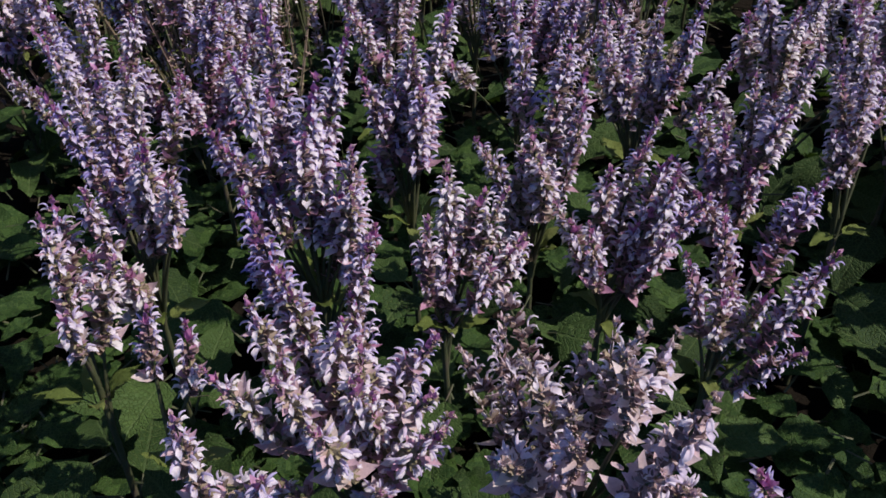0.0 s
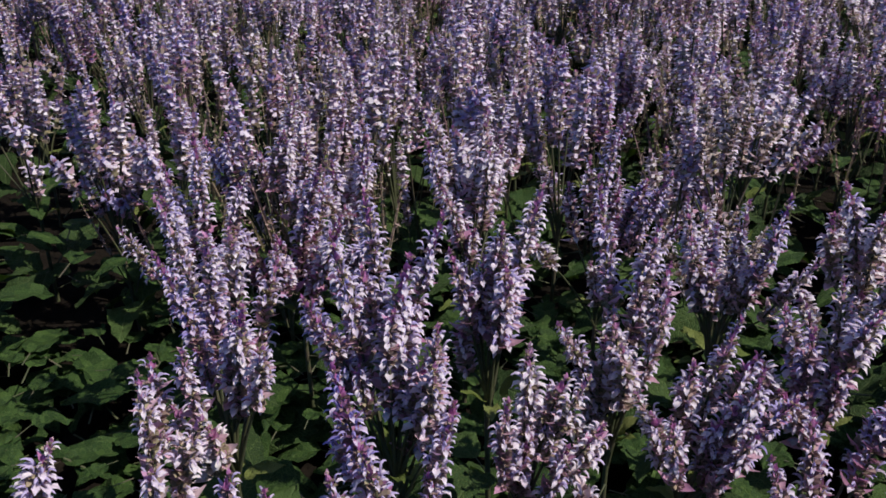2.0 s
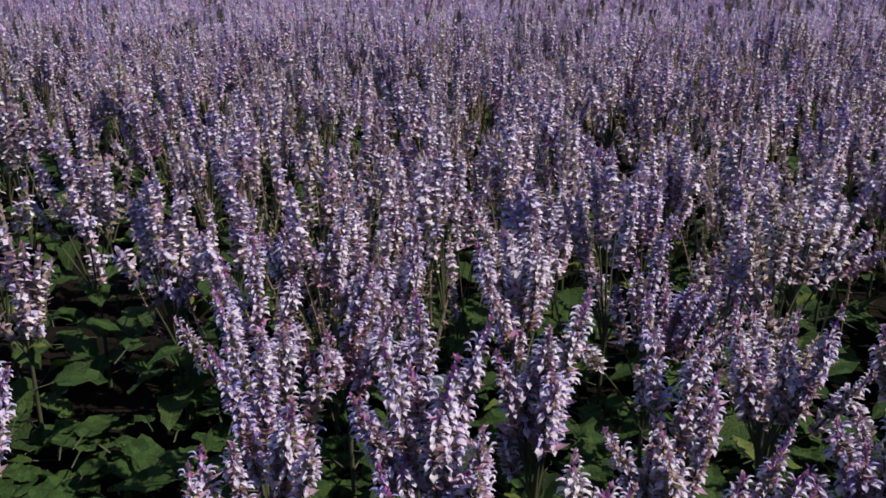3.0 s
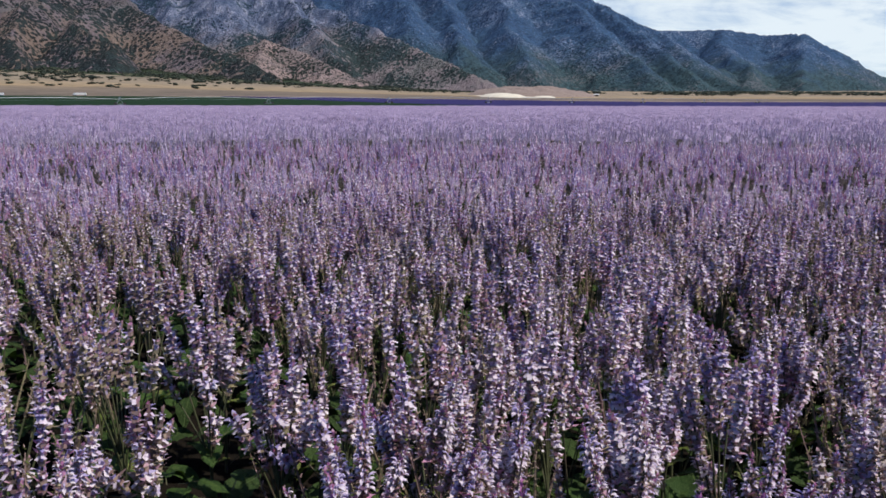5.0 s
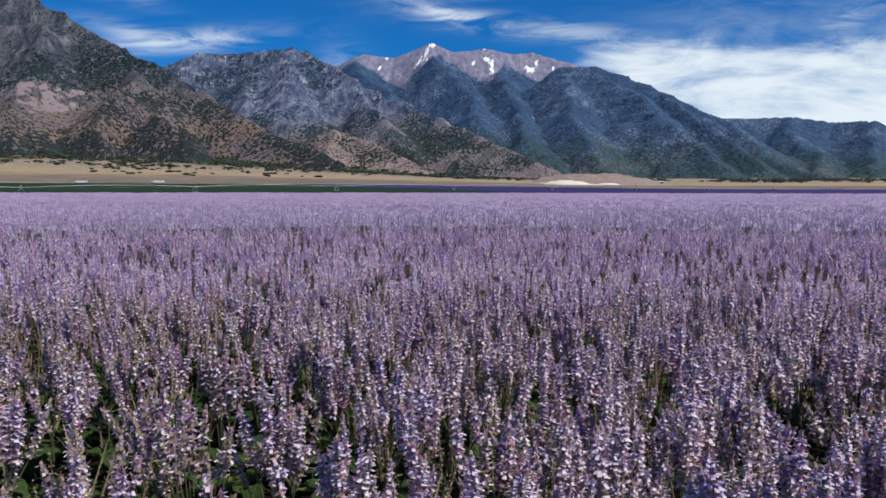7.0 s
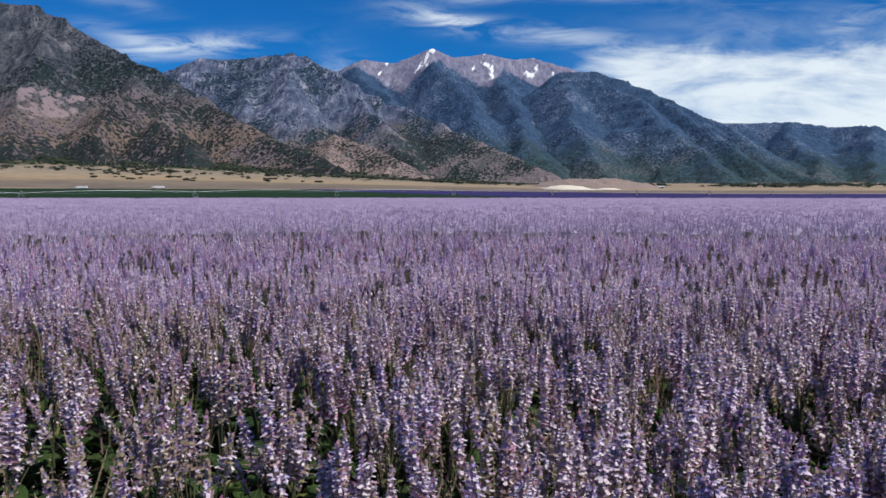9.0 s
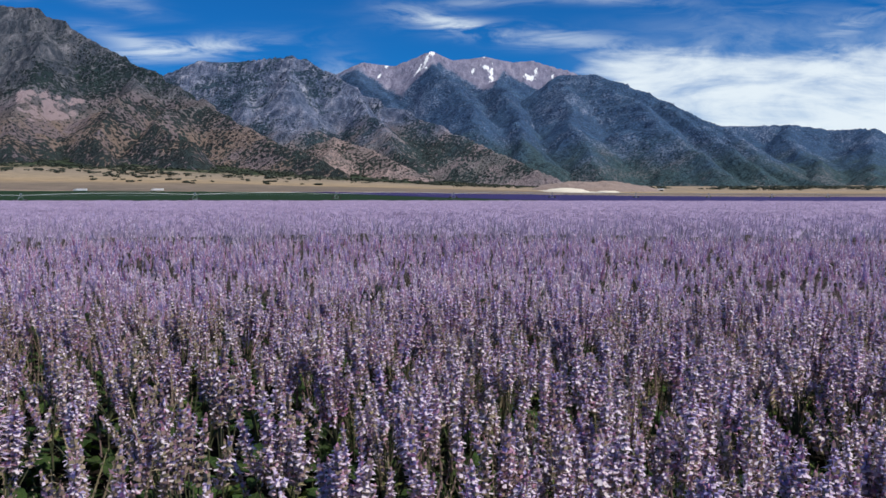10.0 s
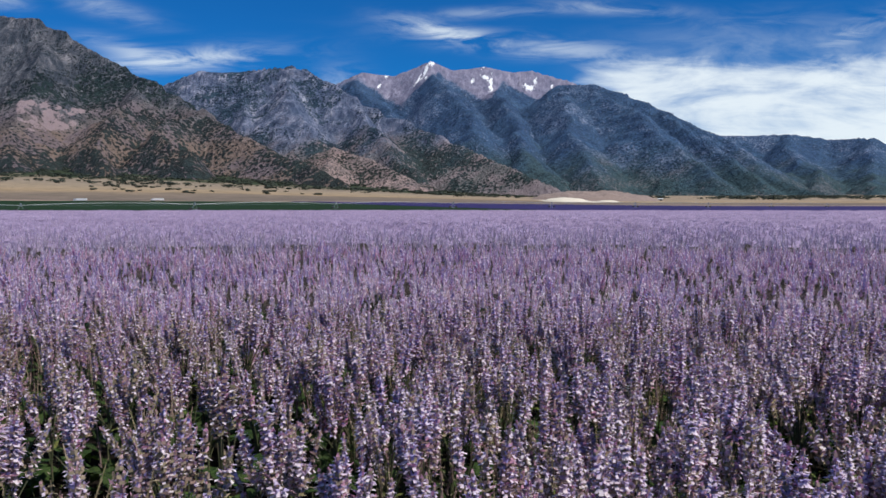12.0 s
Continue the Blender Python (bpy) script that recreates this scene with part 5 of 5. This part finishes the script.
lorry(-241, 716, 4, "white box lorry further along the same road")


def road():
    x = np.linspace(-900, 1100, 160)
    y = 702 + 0.07 * (x + 300)
    v = [(a, b + s * 4, float(ground_height(a, b + s * 4)) + 0.05) for a, b in zip(x, y) for s in (-1, 1)]
    f = [(2 * k, 2 * k + 2, 2 * k + 3, 2 * k + 1) for k in range(len(x) - 1)]
    tagged(new("road", shape("road", v, f, [plain_material("worn_asphalt", (0.10, 0.10, 0.10), 0.9)])), "distant grey asphalt road across the dry valley", "road", kind="structure")


road()


def shed(x, y, w, d, h, turn):
    thing = tagged(new("shed"), "small sheet-metal farm shed with a pitched roof", "shed", "sheds below the mountains")
    thing.matrix_basis = pose(x, y, float(ground_height(x, y)) - 0.2, 0, 0, turn)
    bm = bmesh.new()
    box(bm, 0, 0, 0, w, d, h)
    part("wall", bm, SHED_WALL, thing)
    e = 0.4
    v = [(-w / 2 - e, -d / 2 - e, h), (w / 2 + e, -d / 2 - e, h), (w / 2 + e, d / 2 + e, h), (-w / 2 - e, d / 2 + e, h), (-w / 2 - e, 0, h + d * 0.24), (w / 2 + e, 0, h + d * 0.24)]
    piece("roof", shape("roof", v, [(0, 1, 5, 4), (2, 3, 4, 5), (0, 4, 3), (1, 2, 5), (0, 3, 2, 1)], [SHED_ROOF]), thing)
    # black panel on the wall; the doorway's unlit inside is put in as colour
    bm = bmesh.new()
    box(bm, w * 0.1, -d / 2 - 0.03, 0.0, 3.2, 0.12, h * 0.8)
    part("doorway_panel", bm, RUBBER, thing, "doorway with its unlit inside put in as a black panel")


shed(255, 1120, 10, 6, 2.4, 5)
shed(292, 1140, 7, 5, 2.2, -8)


def gravel_heap(x, y, w, d, h, seed, mat=GRAVEL, label="pale heap of quarried gravel on the dry fan"):
    n, k = 40, 22
    u, v = np.meshgrid(np.linspace(-1, 1, n), np.linspace(-1, 1, k))
    px, py = x + u * w, y + v * d
    lump = np.clip(1 - (u * u + v * v), 0, 1) ** 0.6 * (0.6 + 0.8 * fbm(px / 14, py / 14, 4, seed))
    z = ground_height(px, py) - 0.4 + h * lump
    me = shape("quarry_mound", np.stack([px, py, z], -1).reshape(-1, 3), grid_faces(k, n), [mat])
    tagged(new("quarry_mound", me), label, "mound", "quarry mounds")


gravel_heap(136, 930, 26, 22, 4.5, 3)
gravel_heap(186, 960, 14, 12, 2.5, 4)
gravel_heap(200, 1120, 84, 60, 12, 5, plain_material("tan_overburden", (0.27, 0.205, 0.18), 0.95, 0.0, 0.4), "broad tan spoil hill behind the gravel heaps")


def shrub_material(name, dark, light):
    m, t, b = material(name, 0.8)
    link(t, ramp(t, chance(t), [(0.0, dark), (1.0, light)]), b.inputs["Base Color"])
    return m


SCRUB = shrub_material("scrub_oak", (0.013, 0.021, 0.014), (0.034, 0.046, 0.028))


def clump(seed, leaves):
    """Leafy sprays through an uneven dome, as loose quads, one metre across."""
    r = np.random.default_rng(seed)
    v = []
    lobes = [(r.uniform(-0.3, 0.3), r.uniform(-0.3, 0.3), r.uniform(0.15, 0.4), r.uniform(0.18, 0.34)) for _ in range(6)]
    for _ in range(leaves):
        lx, ly, lz, lr = lobes[int(r.integers(6))]
        n = r.normal(size=3)
        n /= np.linalg.norm(n)
        c = np.array([lx, ly, lz]) + n * lr * r.uniform(0.6, 1.0)
        c[2] = abs(c[2])
        s = np.cross(n, r.normal(size=3))
        s /= np.linalg.norm(s)
        t = np.cross(n, s)
        w = r.uniform(0.05, 0.11)
        v += [c - s * w - t * w, c + s * w - t * w * 0.8, c + s * w * 0.9 + t * w, c - s * w + t * w * 0.9]
    return v


CLUMPS = []
for k in range(4):
    pts = clump(600 + k, 110)
    CLUMPS.append(shape("crown", pts, [(4 * i, 4 * i + 1, 4 * i + 2, 4 * i + 3) for i in range(len(pts) // 4)], [SCRUB]))
bm = bmesh.new()
for a in range(5):
    rod(bm, (0, 0, -0.08), (0.2 * math.cos(1.3 * a), 0.2 * math.sin(1.3 * a), 0.3), 0.02, 5)
SHRUB_STEM = bm_mesh("stem", bm, STEM)


def shrubs():
    """Single shrubs on the dry fan, then the belt of scrub at the mountains' feet."""
    r = np.random.default_rng(55)
    for k in range(70):
        y = r.uniform(960, 1330)
        u = r.beta(2.0, 2.4)
        x = (-0.45 + 0.34 * u + r.normal() * 0.01) * y
        size = r.uniform(4.5, 11)
        thing = tagged(new("shrub"), "dark green rounded shrub on dry grass", "shrub", "shrubs on the dry fan")
        thing.matrix_basis = pose(x, y, float(ground_height(x, y)), 0, 0, r.uniform(0, 360)) @ Matrix.Diagonal((size * r.uniform(0.9, 1.7), size, size * r.uniform(0.4, 0.6), 1))
        piece("stem", SHRUB_STEM, thing)
        piece("crown", CLUMPS[k % 4], thing)
    n = 3200
    y = r.uniform(1130, 1900, n)
    x = r.uniform(-0.60, 0.62, n) * y
    belt = np.clip((y - 1150) / 250 + 0.0004 * np.maximum(0, -x), 0, 1)
    keep = (r.random(n) < belt) & (fbm(x / 160, y / 160, 3, 8) > np.where(x > 0, 0.54, 0.42))
    x, y = x[keep], y[keep]
    m = len(x)
    places = np.stack([x, y, ground_height(x, y) - 0.3], -1)
    pts = clump(640, 34)
    scattered("scrub", np.array(pts) * np.array([1.3, 1, 0.6]), [0] * (len(pts) // 4), [SCRUB], places, r.uniform(0, 6.28, m), r.uniform(6, 16, m), np.zeros((m, 2)), "belt of dark green scrub at the foot of the mountains", "scrub")


shrubs()
